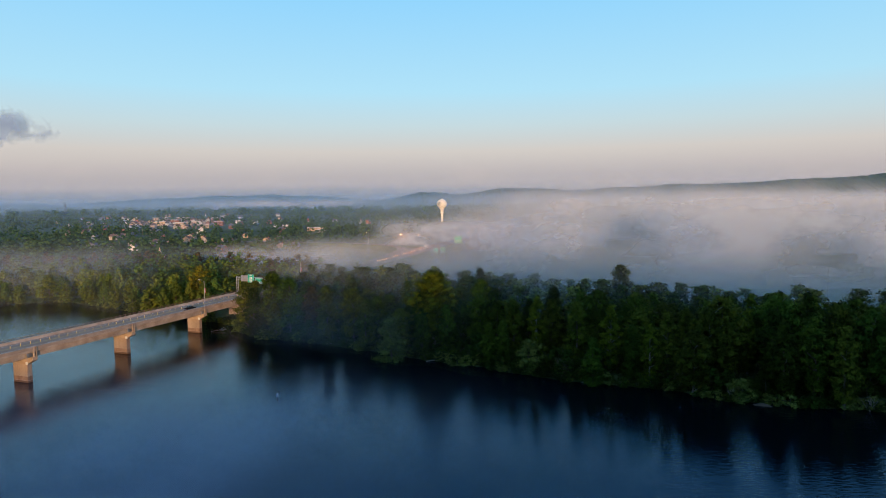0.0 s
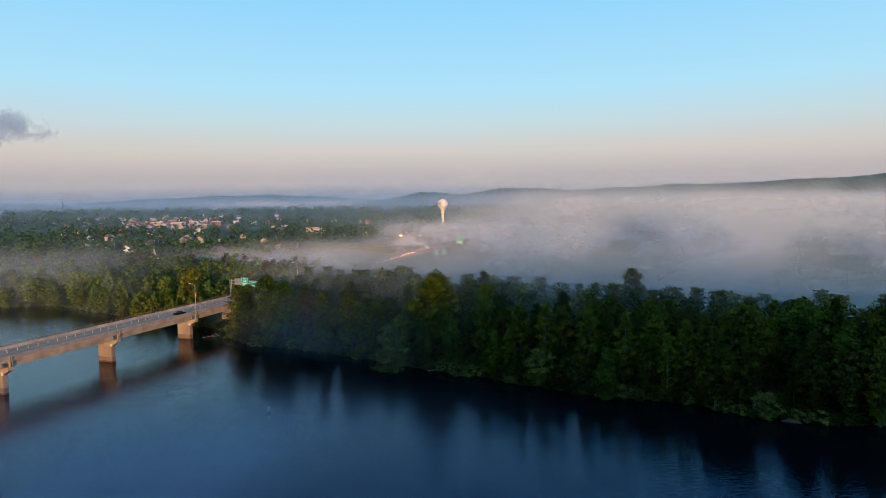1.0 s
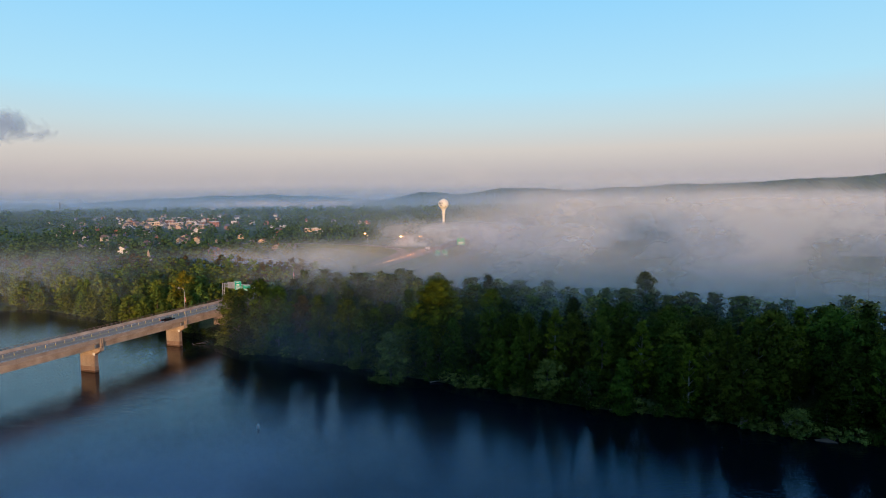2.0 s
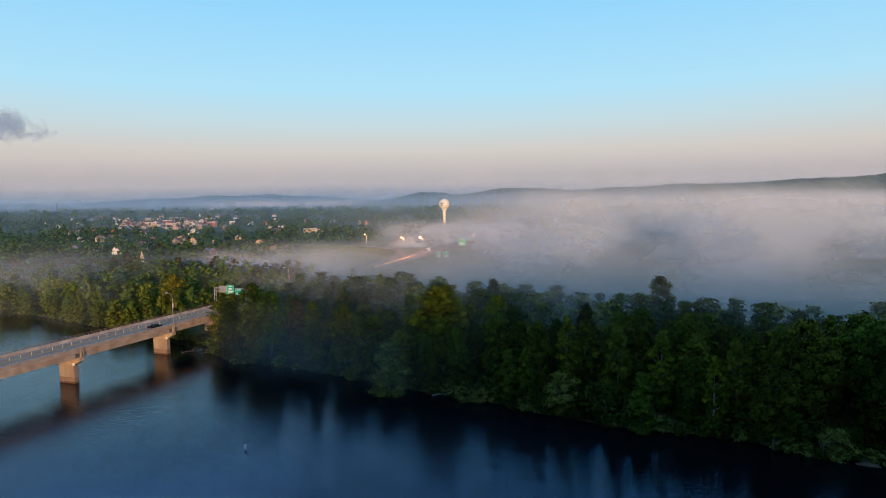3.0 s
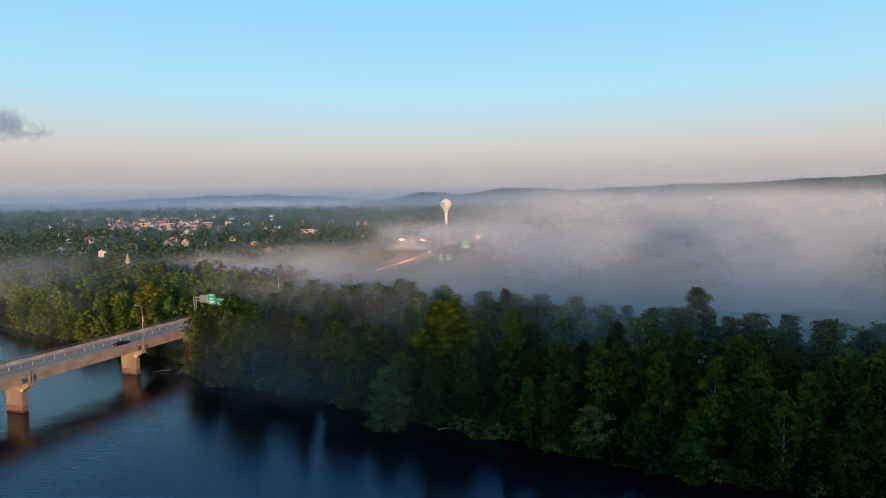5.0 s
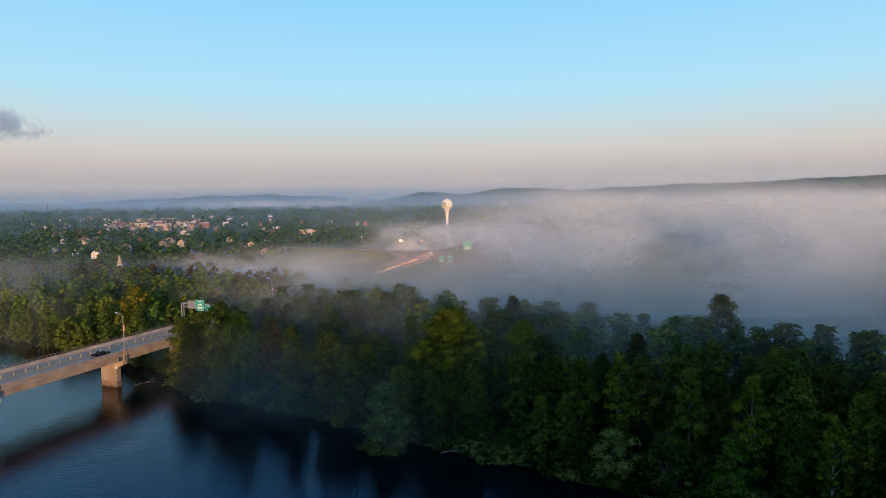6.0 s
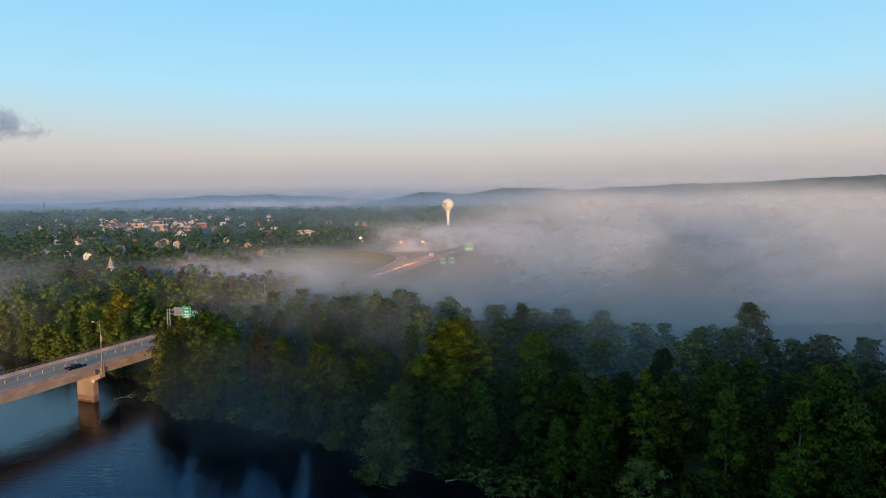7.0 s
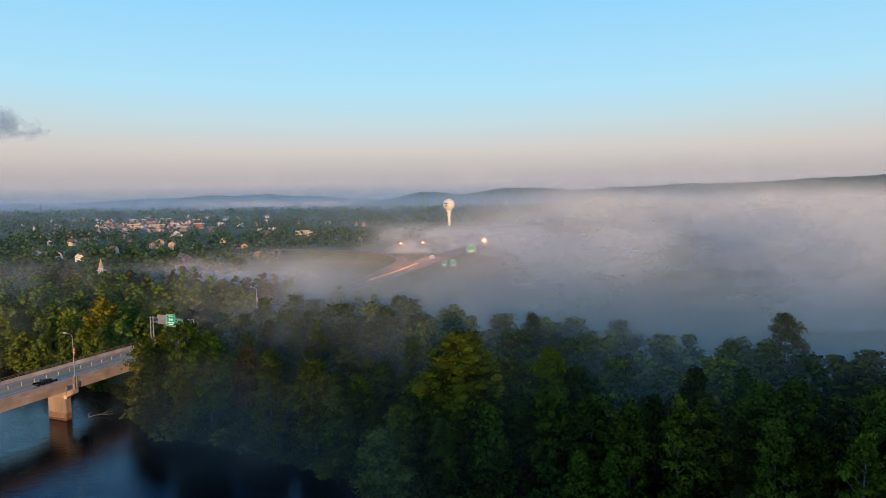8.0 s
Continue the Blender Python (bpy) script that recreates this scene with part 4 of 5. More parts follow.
# woods further back, too many to count
def far_woods(name, label, spots, leaf, lobes, count, size, seed, bases, core=0.8, clump=(0.45, 0.65)):
    """Many trees in one mesh; spots: rows of x, y, height, radius."""
    rng = np.random.RandomState(seed)
    forms = [[h for h in crown_hubs(rng, 1.0, 0.32, 0.1, lobes, sh, clump)] for sh in bases for _ in range(3)]
    rows = [[], [], [], [], []]
    base = 0
    for x, y, h, r in spots:
        a = rng.uniform(0, math.tau)
        c, s = math.cos(a), math.sin(a)
        rot = np.array([[c, s, 0], [-s, c, 0], [0, 0, 1]])
        k = r / 0.32
        hubs = [((hub @ rot) * np.array([k, k, h]), q * 0.5 * (k + h * 0.9)) for hub, q in forms[rng.randint(len(forms))]]
        got = crown_leaves(rng, hubs, count, size, 0.45 * h, core)
        at = np.array([x, y, float(land(x, y))])
        for row, q in zip(rows, (got[0] + at, got[1], (got[2] + at).reshape(-1, 3), got[3].reshape(-1, 3), got[4] + base)):
            row.append(q)
        base += got[2].shape[0] * got[2].shape[1]
    ob = leafy_ob(name, *[np.concatenate(q) for q in rows], leaf)
    return tagged(ob, label, "woods", kind="stuff")


rng = np.random.RandomState(77)
spots = []
for x in np.arange(-430, -112, 9.5):
    for s in np.arange(26 if x > -300 else 3, 118, 10.5):
        px, py = x + rng.uniform(-4, 4), float(np.interp(x, SHORE_X, SHORE_Y)) + s + rng.uniform(-4, 4)
        if clear_of_road(px, py):
            spots.append((px, py, rng.uniform(14, 21), rng.uniform(4.5, 6.2)))
for x in np.arange(175, 300, 9.5):
    for s in np.arange(3, 60, 10):
        spots.append((x + rng.uniform(-4, 4), float(np.interp(x, SHORE_X, SHORE_Y)) + s + rng.uniform(-4, 4), rng.uniform(17, 23), rng.uniform(4.5, 6)))
for x in np.arange(-128, -30, 8.5):
    for y in np.arange(342, 446, 9.5):
        px, py = x + rng.uniform(-3.5, 3.5), y + rng.uniform(-3.5, 3.5)
        if abs(px - float(road_x(py))) > 14 and py < 330 - 1.1 * px and py > float(np.interp(px, SHORE_X, SHORE_Y)) + (26 if px < -112 else 84):
            spots.append((px, py, rng.uniform(13, 18), rng.uniform(4.2, 5.8)))
brown = {i for i, q in enumerate(spots) if (i % 2 and not i % 9) or (q[0] > -118 and q[1] > 396 and i % 3) or (q[0] < -205 and i % 3 and q[1] > float(np.interp(q[0], SHORE_X, SHORE_Y)) + 72)}
far_woods("bank_woods", "dense green and yellow-green woods along the bank", [q for i, q in enumerate(spots) if i % 2 == 0 and i not in brown], BANK_LEAF, 20, 17, 1.15, 5, ("round", "broad", "tall"), 0.66, (0.34, 0.52))
far_woods("bank_woods", "sunlit yellow-green woods along the bank", [q for i, q in enumerate(spots) if i % 2 and i not in brown], BANK_LEAF_WARM, 20, 17, 1.15, 6, ("round", "broad", "tall"), 0.66, (0.34, 0.52))
far_woods("bank_woods", "brownish autumn trees among the woods of the bank", [q for i, q in enumerate(spots) if i in brown], BANK_RUST, 20, 17, 1.15, 9, ("round", "broad"), 0.66, (0.34, 0.52))
# ---------------------------------------------------------------- road beyond the bridge
def ribbon(name, label, line, widths, z_of, material, lift=0.0, skirt=True, category="road", offset=0.0):
    """A road along a line of points, on its bank."""
    pts = [Vector(p) for p in line]
    fine = []
    for i in range(len(pts) - 1):
        p0, p1, p2, p3 = pts[max(i - 1, 0)], pts[i], pts[i + 1], pts[min(i + 2, len(pts) - 1)]
        for k in range(8):
            t = k / 8
            fine.append(0.5 * ((2 * p1) + (p2 - p0) * t + (2 * p0 - 5 * p1 + 4 * p2 - p3) * t * t + (3 * p1 - p0 - 3 * p2 + p3) * t ** 3))
    fine.append(pts[-1])
    v, f = [], []
    n = len(fine)
    for i, p in enumerate(fine):
        d = (fine[min(i + 1, n - 1)] - fine[max(i - 1, 0)]).normalized()
        s = Vector((d.y, -d.x))
        w = widths[0] + (widths[1] - widths[0]) * i / (n - 1)
        z = z_of(p.y) + lift
        q = p + s * offset
        cross = [(-w / 2 - 16, -14), (-w / 2 - 0.5, -0.2), (-w / 2, 0), (w / 2, 0), (w / 2 + 0.5, -0.2), (w / 2 + 16, -14)] if skirt else [(-w / 2, 0), (w / 2, 0)]
        v += [(q.x + s.x * a, q.y + s.y * a, z + c) for a, c in cross]
    m = 6 if skirt else 2
    for i in range(n - 1):
        for j in range(m - 1):
            f.append((i * m + j, i * m + j + 1, (i + 1) * m + j + 1, (i + 1) * m + j))
    ob = mesh_ob(name, v, f, material)
    if skirt:
        ob.data.materials.append(GROUND)
        for i, pl in enumerate(ob.data.polygons):
            pl.material_index = 0 if i % 5 == 2 else 1
    return tagged(ob, label, category, kind="structure")


HIGH = lambda y: float(np.interp(y, [0, 326, 420, 700, 1100, 1700], [11.5, 11.5, 11.8, 12.5, 16.5, 34]))
MAIN = [(-97.0, 321.5), (-78, 375), (-62, 430), (-42, 495), (-22, 569), (0, 640), (22, 701), (72, 850), (150, 1100)]
ribbon("road", "grey asphalt highway on a low bank in the fog", MAIN, (16, 26), HIGH, HIGHWAY)
RAMP = [(-62, 436), (-50, 500), (-41, 560), (-40, 610), (-54, 660), (-82, 700), (-125, 735), (-190, 760), (-300, 790)]
ribbon("road_ramp", "curving slip road that leaves the highway", RAMP, (9, 9), lambda y: float(np.interp(y, [436, 560, 700, 800], [11.9, 11.6, 9.5, 8.5])), HIGHWAY, 0.02)
for off in (-7.4, -1.2, 4.6):
    ribbon("road_line", "white lane line on the highway", MAIN, (0.16, 0.2), HIGH, PAINT_WHITE, 0.03, False, "road marking", off)
for off in (-3.6, 3.6):
    ribbon("road_line", "white edge line of the slip road", RAMP, (0.16, 0.16), lambda y: float(np.interp(y, [436, 560, 700, 800], [11.95, 11.65, 9.55, 8.55])), PAINT_WHITE, 0.03, False, "road marking", off)

LIGHT_ORANGE = plain("sodium_lamp", (1.0, 0.42, 0.1), 0.4, 0, 5.0)
LIGHT_WHITE = plain("lit_lamp", (1.0, 0.46, 0.13), 0.4, 0, 9.0)


def lit_lamp(x, y, tip, label, material):
    """A tall road lamp that is still burning; tip: height of its light."""
    g = float(land(x, y))
    ob = thing("road_lamp", pose(x, y, g), label, "street lamp", "burning road lamps")
    h = tip - g
    part("pole", tubes((((0, 0, 0), (0, 0, h)), (0.08, 0.06)), sides=7), STEEL, ob)
    part("arm", tubes((((0, 0, h), (-0.9, -0.2, h + 0.3), (-1.8, -0.4, h + 0.3)), (0.08, 0.07, 0.06)), sides=6), STEEL, ob)
    part("lamp_head", boxes((-2.6, -0.75, h + 0.1, -1.6, -0.05, h + 0.5), bevel=0.08), LAMP_HEAD, ob)
    bulb = bpy.data.lights.new("lamp_bulb", "POINT")
    bulb.energy, bulb.color, bulb.shadow_soft_size = 24000, (1.0, 0.34, 0.1), 0.5
    light = new("lamp_bulb", bulb)
    light.matrix_world = pose(x - 2.1, y - 1.6, tip - 0.6)
    part("glow_glass", boxes((-2.5, -0.68, h - 0.15, -1.7, -0.1, h + 0.12), bevel=0.08), material, ob, "burning lamp glass")


lit_lamp(-34, 545, 28.5, "tall road lamp burning orange in the fog", LIGHT_ORANGE)
lit_lamp(-20, 600, 25.0, "tall road lamp burning orange in the fog", LIGHT_ORANGE)
lit_lamp(-79, 660, 25.0, "tall road lamp burning orange in the fog", LIGHT_ORANGE)
lit_lamp(28, 580, 27.9, "tall road lamp burning yellow in the fog", LIGHT_ORANGE)
street_lamp(pose(-84, 362, 11.6, 0, 0, BRIDGE_YAW), 12.5, "grey street lamp rising above the trees by the road", True)

# row of warning lights along the barrier of the works
barrier = None
for k in range(22):
    y = 468 + 4.1 * k
    x = float(np.interp(y, [460, 482, 514, 550, 600], [-52, -44.3, -35.5, -26, -12]))
    m = pose(x, y, HIGH(y) + 0.03, 0, 0, -15)
    if barrier is None:
        barrier = thing("traffic_drum", m, "traffic drum with a burning warning light", "traffic drum", "drums along the roadworks")
        part("drum", lathe([(0.34, 0), (0.34, 0.12), (0.28, 0.14), (0.25, 0.95), (0.16, 1.0)], 12), plain("drum_orange", (0.7, 0.2, 0.04), 0.5), barrier)
        part("reflective_band", lathe([(0.285, 0.35), (0.29, 0.36), (0.28, 0.55), (0.272, 0.56)], 12), PAINT_WHITE, barrier)
        part("warning_light", lathe([(0.1, 1.0), (0.16, 1.08), (0.16, 1.25), (0.08, 1.33)], 10), LIGHT_WHITE, barrier, "burning amber light")
    else:
        copy_thing(barrier, m)


def post_sign(m, w, h, tall, label, shields=0):
    ob = thing("road_sign", m, label, "road sign")
    for x in (-w * 0.32, w * 0.32):
        part("post", tubes((((x, 0.15, 0), (x, 0.15, tall)), (0.13, 0.11)), sides=7), STEEL, ob)
    road_sign(ob, 0, 0, tall - h, w, h, shields)
    return ob


post_sign(pose(16.5, 596, 8.5, 0, 0, -8), 7.2, 6.6, 15.0, "large green highway sign on two posts in the fog", 1)
post_sign(pose(-5, 560, 4, 0, 0, -8), 4.2, 5.0, 11, "green sign half lost in the fog")
post_sign(pose(1.5, 560, 4, 0, 0, -8), 4.6, 5.4, 11.5, "green sign half lost in the fog")

# box lorry on the far carriageway
LORRY = surface("lorry_white", (0.5, 0.5, 0.48), (0.66, 0.66, 0.64), 0.5, 0.8, 8, 0.0)


def lorry(m):
    ob = thing("box_truck", m, "pale box truck on the highway in the fog", "truck")
    part("box_body", boxes((-1.25, -3.4, 1.0, 1.25, 2.4, 3.9), bevel=0.06), LORRY, ob)
    part("cab", boxes((-1.1, 2.5, 0.6, 1.1, 4.4, 2.7), bevel=0.2), LORRY, ob)
    part("windscreen", boxes((-0.95, 4.38, 1.6, 0.95, 4.44, 2.4)), CAR_GLASS, ob)
    part("chassis", boxes((-0.6, -3.2, 0.5, 0.6, 4.2, 0.95)), TYRE, ob)
    for x in (-1.0, 1.0):
        for y in (-2.0, 3.3):
            bm = lathe([(0.35, -0.15), (0.48, -0.12), (0.48, 0.12), (0.35, 0.15)], 14)
            bmesh.ops.transform(bm, matrix=pose(x, y, 0.48, 0, 90), verts=bm.verts[:])
            part("wheel", bm, TYRE, ob)


lorry(pose(-14.5, 586, HIGH(586) + 0.05, 0, 0, 163))

# ---------------------------------------------------------------- water tower
TOWER_WHITE = surface("cream_tank_paint", (0.76, 0.68, 0.5), (0.84, 0.77, 0.6), 0.45, 0.12, 1.5, 0.02)
TOWER_BLUE = plain("tank_lettering_dark", (0.05, 0.05, 0.07), 0.5)
tower = thing("water_tower", pose(1.2, 755, float(land(1.2, 755))), "cream spherical water tower on a slender flared stem", "water tower")
G = 54.2 - float(land(1.2, 755))     # height of the tank's middle
R = 6.2
prof = [(3.4, 0), (2.4, 3.0), (1.7, 8.0), (1.5, 14), (1.5, G - 10.5), (1.7, G - 8.8), (2.4, G - 7.0), (3.2, G - 5.6)]
part("stem", lathe(prof, 28), TOWER_WHITE, tower)
tank = part("tank", lathe([(3.2, G - 5.5)] + [(R * math.cos(radians(a)), G + 5.9 * math.sin(radians(a))) for a in range(-56, 90, 8)], 36), TOWER_WHITE, tower)
part("collar", lathe([(1.5, G - 11.6), (2.5, G - 11.4), (2.5, G - 10.4), (1.5, G - 10.2)], 24), TOWER_WHITE, tower, "ring gallery below the tank")
part("finial", boxes((-0.8, -0.8, G + 5.6, 0.8, 0.8, G + 6.4), bevel=0.2), TOWER_WHITE, tank)
for k, (a0, z) in enumerate([(a, 1.2) for a in range(-62, -6, 8)] + [(a, -1.2) for a in range(-46, -14, 8)]):
    a = radians(270 + a0 + 4)
    rr = math.sqrt(R * R - z * z) * 0.995
    bm = boxes((-0.36, -0.12, -0.6, 0.36, 0.1, 0.6))
    bmesh.ops.transform(bm, matrix=Matrix.Translation((rr * math.cos(a), rr * math.sin(a), G + z)) @ Matrix.Rotation(a + math.pi / 2, 4, "Z"), verts=bm.verts[:])
    part("lettering_bar", bm, TOWER_BLUE, tank)

# ---------------------------------------------------------------- the town
WALLS = [surface("siding_cream", (0.44, 0.36, 0.25), (0.62, 0.52, 0.38), 0.7, 0.4, 6, 0.03, vary=0.3), surface("siding_white", (0.42, 0.4, 0.36), (0.62, 0.59, 0.54), 0.7, 0.4, 6, 0.03, vary=0.3),
         surface("brick_red", (0.24, 0.09, 0.055), (0.36, 0.15, 0.09), 0.85, 0.6, 9, 0.06, vary=0.2), surface("siding_tan", (0.42, 0.28, 0.16), (0.6, 0.42, 0.26), 0.7, 0.4, 6, 0.03, vary=0.3), surface("siding_grey", (0.12, 0.13, 0.14), (0.2, 0.215, 0.23), 0.7, 0.4, 6, 0.03, vary=0.3)]
ROOFS = [surface("shingle_grey", (0.08, 0.08, 0.085), (0.15, 0.15, 0.155), 0.9, 0.8, 9, 0.1), surface("shingle_brown", (0.1, 0.065, 0.05), (0.19, 0.13, 0.1), 0.9, 0.8, 9, 0.1), surface("roof_pale", (0.34, 0.34, 0.34), (0.5, 0.5, 0.49), 0.8, 0.4, 6, 0.05)]
PANE = plain("dark_window_glass", (0.03, 0.035, 0.045), 0.12)
TRIM = plain("white_trim", (0.5, 0.48, 0.45), 0.6)


def window(parent, x, y, z, w, h, ax):
    """A framed window, proud of the wall; ax: 'y' for walls that face along y."""
    if ax == "y":
        fr = part("window", boxes((x - w / 2, y - 0.05, z, x + w / 2, y + 0.05, z + h)), TRIM, parent)
        part("pane", boxes((x - w / 2 + 0.12, y - 0.07, z + 0.12, x + w / 2 - 0.12, y + 0.07, z + h - 0.12)), PANE, fr)
    else:
        fr = part("window", boxes((x - 0.05, y - w / 2, z, x + 0.05, y + w / 2, z + h)), TRIM, parent)
        part("pane", boxes((x - 0.07, y - w / 2 + 0.12, z + 0.12, x + 0.07, y + w / 2 - 0.12, z + h - 0.12)), PANE, fr)


def house(w, d, h, rise, wall, roof, label, gable="y", wing=0.0, chimney=True):
    """Gabled house; the gable ends face along `gable`."""
    ob = thing("house", Matrix.Identity(4), label, "house", "houses of the town")
    bm = bmesh.new()
    prism(bm, [(-w / 2, -1.0), (w / 2, -1.0), (w / 2, h), (0, h + rise), (-w / 2, h)], -d / 2, d / 2)
    wl_ = part("wall", bm, WALLS[wall], ob)
    e, t = 0.5, 0.25
    for s in (-1, 1):
        bm = bmesh.new()
        k = e * rise / (w / 2)
        prism(bm, [(0, h + rise + 0.02), (s * (w / 2 + e), h - k + 0.02), (s * (w / 2 + e), h - k + t), (0, h + rise + t)], -d / 2 - e, d / 2 + e)
        part("roof_slope", bm, ROOFS[roof], ob)
    for y in (-d / 2 - 0.01,):
        for z in ([0.9, 3.7] if h > 4.5 else [0.9]):
            for x in (-w * 0.28, w * 0.28):
                window(ob, x, y, z, 1.1, 1.5, "y")
        window(ob, 0, y, h + rise * 0.25, 0.9, 1.1, "y")
    for x in (-w / 2 - 0.01, w / 2 + 0.01):
        for y in (-d * 0.25, d * 0.25):
            window(ob, x, y, 3.7 if h > 4.5 else 0.9, 1.1, 1.5, "x")
    door = part("door", boxes((-0.55, -d / 2 - 0.08, -0.2, 0.55, -d / 2 + 0.02, 2.0)), TRIM, ob)
    if chimney:
        part("chimney", boxes((w * 0.12, d * 0.1, h + rise * 0.4, w * 0.12 + 0.8, d * 0.1 + 0.8, h + rise + 1.1), bevel=0.05), WALLS[2], ob, "red brick chimney")
    if wing:
        bm = bmesh.new()
        prism(bm, [(w / 2, -1.0), (w / 2 + wing, -1.0), (w / 2 + wing, h * 0.55), (w / 2, h * 0.7)], -d * 0.4, d * 0.3)
        part("wing", bm, WALLS[wall], ob)
        bm = bmesh.new()
        prism(bm, [(w / 2, h * 0.7 + 0.02), (w / 2 + wing + 0.4, h * 0.55 - 0.02), (w / 2 + wing + 0.4, h * 0.55 + 0.2), (w / 2, h * 0.7 + 0.24)], -d * 0.4 - 0.4, d * 0.3 + 0.4)
        part("wing_roof", bm, ROOFS[roof], ob)
    return ob


def block(w, d, h, wall, label, bays):
    """Flat-roofed commercial building."""
    ob = thing("commercial_building", Matrix.Identity(4), label, "building", "commercial buildings of the town")
    part("wall", boxes((-w / 2, -d / 2, -1, w / 2, d / 2, h), bevel=0.05), WALLS[wall], ob)
    part("parapet", boxes((-w / 2 - 0.2, -d / 2 - 0.2, h, w / 2 + 0.2, -d / 2 + 0.2, h + 0.7), (-w / 2 - 0.2, d / 2 - 0.2, h, w / 2 + 0.2, d / 2 + 0.2, h + 0.7), (-w / 2 - 0.2, -d / 2 + 0.2, h, -w / 2 + 0.2, d / 2 - 0.2, h + 0.7), (w / 2 - 0.2, -d / 2 + 0.2, h, w / 2 + 0.2, d / 2 - 0.2, h + 0.7)), TRIM, ob)
    part("roof", boxes((-w / 2 + 0.2, -d / 2 + 0.2, h + 0.01, w / 2 - 0.2, d / 2 - 0.2, h + 0.15)), ROOFS[2], ob)
    part("roof_unit", boxes((w * 0.1, -1, h + 0.15, w * 0.1 + 2.4, 1.2, h + 1.6), bevel=0.06), STEEL, ob)
    for k in range(bays):
        x = -w / 2 + (k + 0.5) * w / bays
        z = 0.8
        while z + 1.6 < h:
            window(ob, x, -d / 2 - 0.01, z, min(2.0, w / bays * 0.6), 1.6, "y")
            z += 3.3
    return ob


def stand(src, used, x, y, turn, lift=0.0, scale=1.0):
    m = pose(x, y, float(land(x, y)) + lift, 0, 0, turn)
    if src.name in used:
        ob = copy_thing(src, m)
    else:
        used.add(src.name)
        ob = src
        ob.matrix_world = m
    ob.scale = (scale, scale, scale)
    return ob


HOUSES = [house(9, 12, 6.0, 3.6, 0, 1, "cream two-storey gabled house lit by low sun"), house(10, 11, 6.2, 4.0, 1, 0, "white two-storey house with a grey roof", wing=4), house(12, 9, 5.8, 3.2, 3, 1, "tan house with a brown shingle roof"),
          house(9, 10, 6.0, 3.4, 2, 0, "red brick house with a grey roof"), house(11, 13, 4.0, 3.4, 4, 0, "low grey house with a dark roof", wing=5), house(8, 9, 6.4, 4.4, 1, 1, "narrow white house with a steep brown roof")]
BLOCKS = [block(26, 16, 8, 3, "tan flat-roofed commercial block with rows of windows", 7), block(20, 14, 10, 2, "red brick commercial block with a pale parapet", 5), block(34, 20, 6, 3, "long tan store building", 8), block(16, 12, 7, 1, "white flat-roofed building with dark windows", 4)]
used = set()
HOUSE_AT = [(-347, 834, 2), (-322, 828, 0), (-262, 702, 1), (-275, 803, 4), (-346, 684, 1), (-388, 717, 5), (-197, 553, 5), (-202, 618, 4), (-433, 755, 4), (-507, 892, 1), (-521, 949, 0), (-541, 1038, 3), (-551, 1087, 1), (-288, 1053, 1), (-176, 734, 4), (-616, 1076, 4), (-707, 1160, 1), (-722, 1220, 0), (-438, 1332, 1), (-420, 1346, 0)]
HOUSE_MORE = [(-268, 1230, 3), (-209, 1196, 1), (-153, 1151, 0), (-138, 1149, 3), (-485, 1022, 2), (-634, 1150, 5), (-455, 965, 5), (-410, 900, 3), (-470, 1085, 0), (-398, 1010, 1), (-160, 468, 1), (-360, 1180, 1), (-330, 1250, 0), (-600, 980, 0), (-580, 1180, 3), (-640, 1290, 1), (-690, 1330, 0), (-500, 1400, 1), (-560, 1450, 5), (-380, 1420, 1)]
side_streets = np.random.RandomState(21)
HOUSE_ROWS = []
while len(HOUSE_ROWS) < 46:
    y = side_streets.uniform(640, 1450)
    x = side_streets.uniform(-0.66 * y + 30, -0.27 * y + 20)
    if all((x - h[0]) ** 2 + (y - h[1]) ** 2 > 19 ** 2 for h in HOUSE_AT + HOUSE_MORE + HOUSE_ROWS):
        HOUSE_ROWS.append((x, y, (2, 3, 4, 4, 0, 5, 3, 2)[side_streets.randint(8)]))
# the dense middle of the town
while len(HOUSE_ROWS) < 84:
    y = side_streets.uniform(1085, 1260)
    x = side_streets.uniform(-0.52 * y, -0.37 * y)
    if all((x - h[0]) ** 2 + (y - h[1]) ** 2 > 12.5 ** 2 for h in HOUSE_AT + HOUSE_MORE + HOUSE_ROWS):
        HOUSE_ROWS.append((x, y, (0, 2, 5, 1, 3, 0, 2, 4)[side_streets.randint(8)]))
for x, y, k in HOUSE_AT + HOUSE_MORE + HOUSE_ROWS:
    stand(HOUSES[k], used, x, y, random.choice((0, 12, -18, 25, 90, 70)), scale=random.uniform(0.65, 0.92))
for x, y, k, a in ((-540, 1172, 0, 12), (-518, 1190, 1, 8), (-485, 1141, 0, 15), (-430, 1102, 0, 10), (-415, 1140, 1, 5), (-209, 1014, 2, 14), (-189, 966, 3, 20), (-272, 1062, 3, 10), (-655, 1276, 3, 0), (-603, 1312, 2, 10), (-460, 1246, 1, 10), (-565, 1337, 2, 5), (-395, 1190, 3, 12), (-470, 1190, 2, 8)):
    stand(BLOCKS[k], used, x, y, a, scale=0.82)

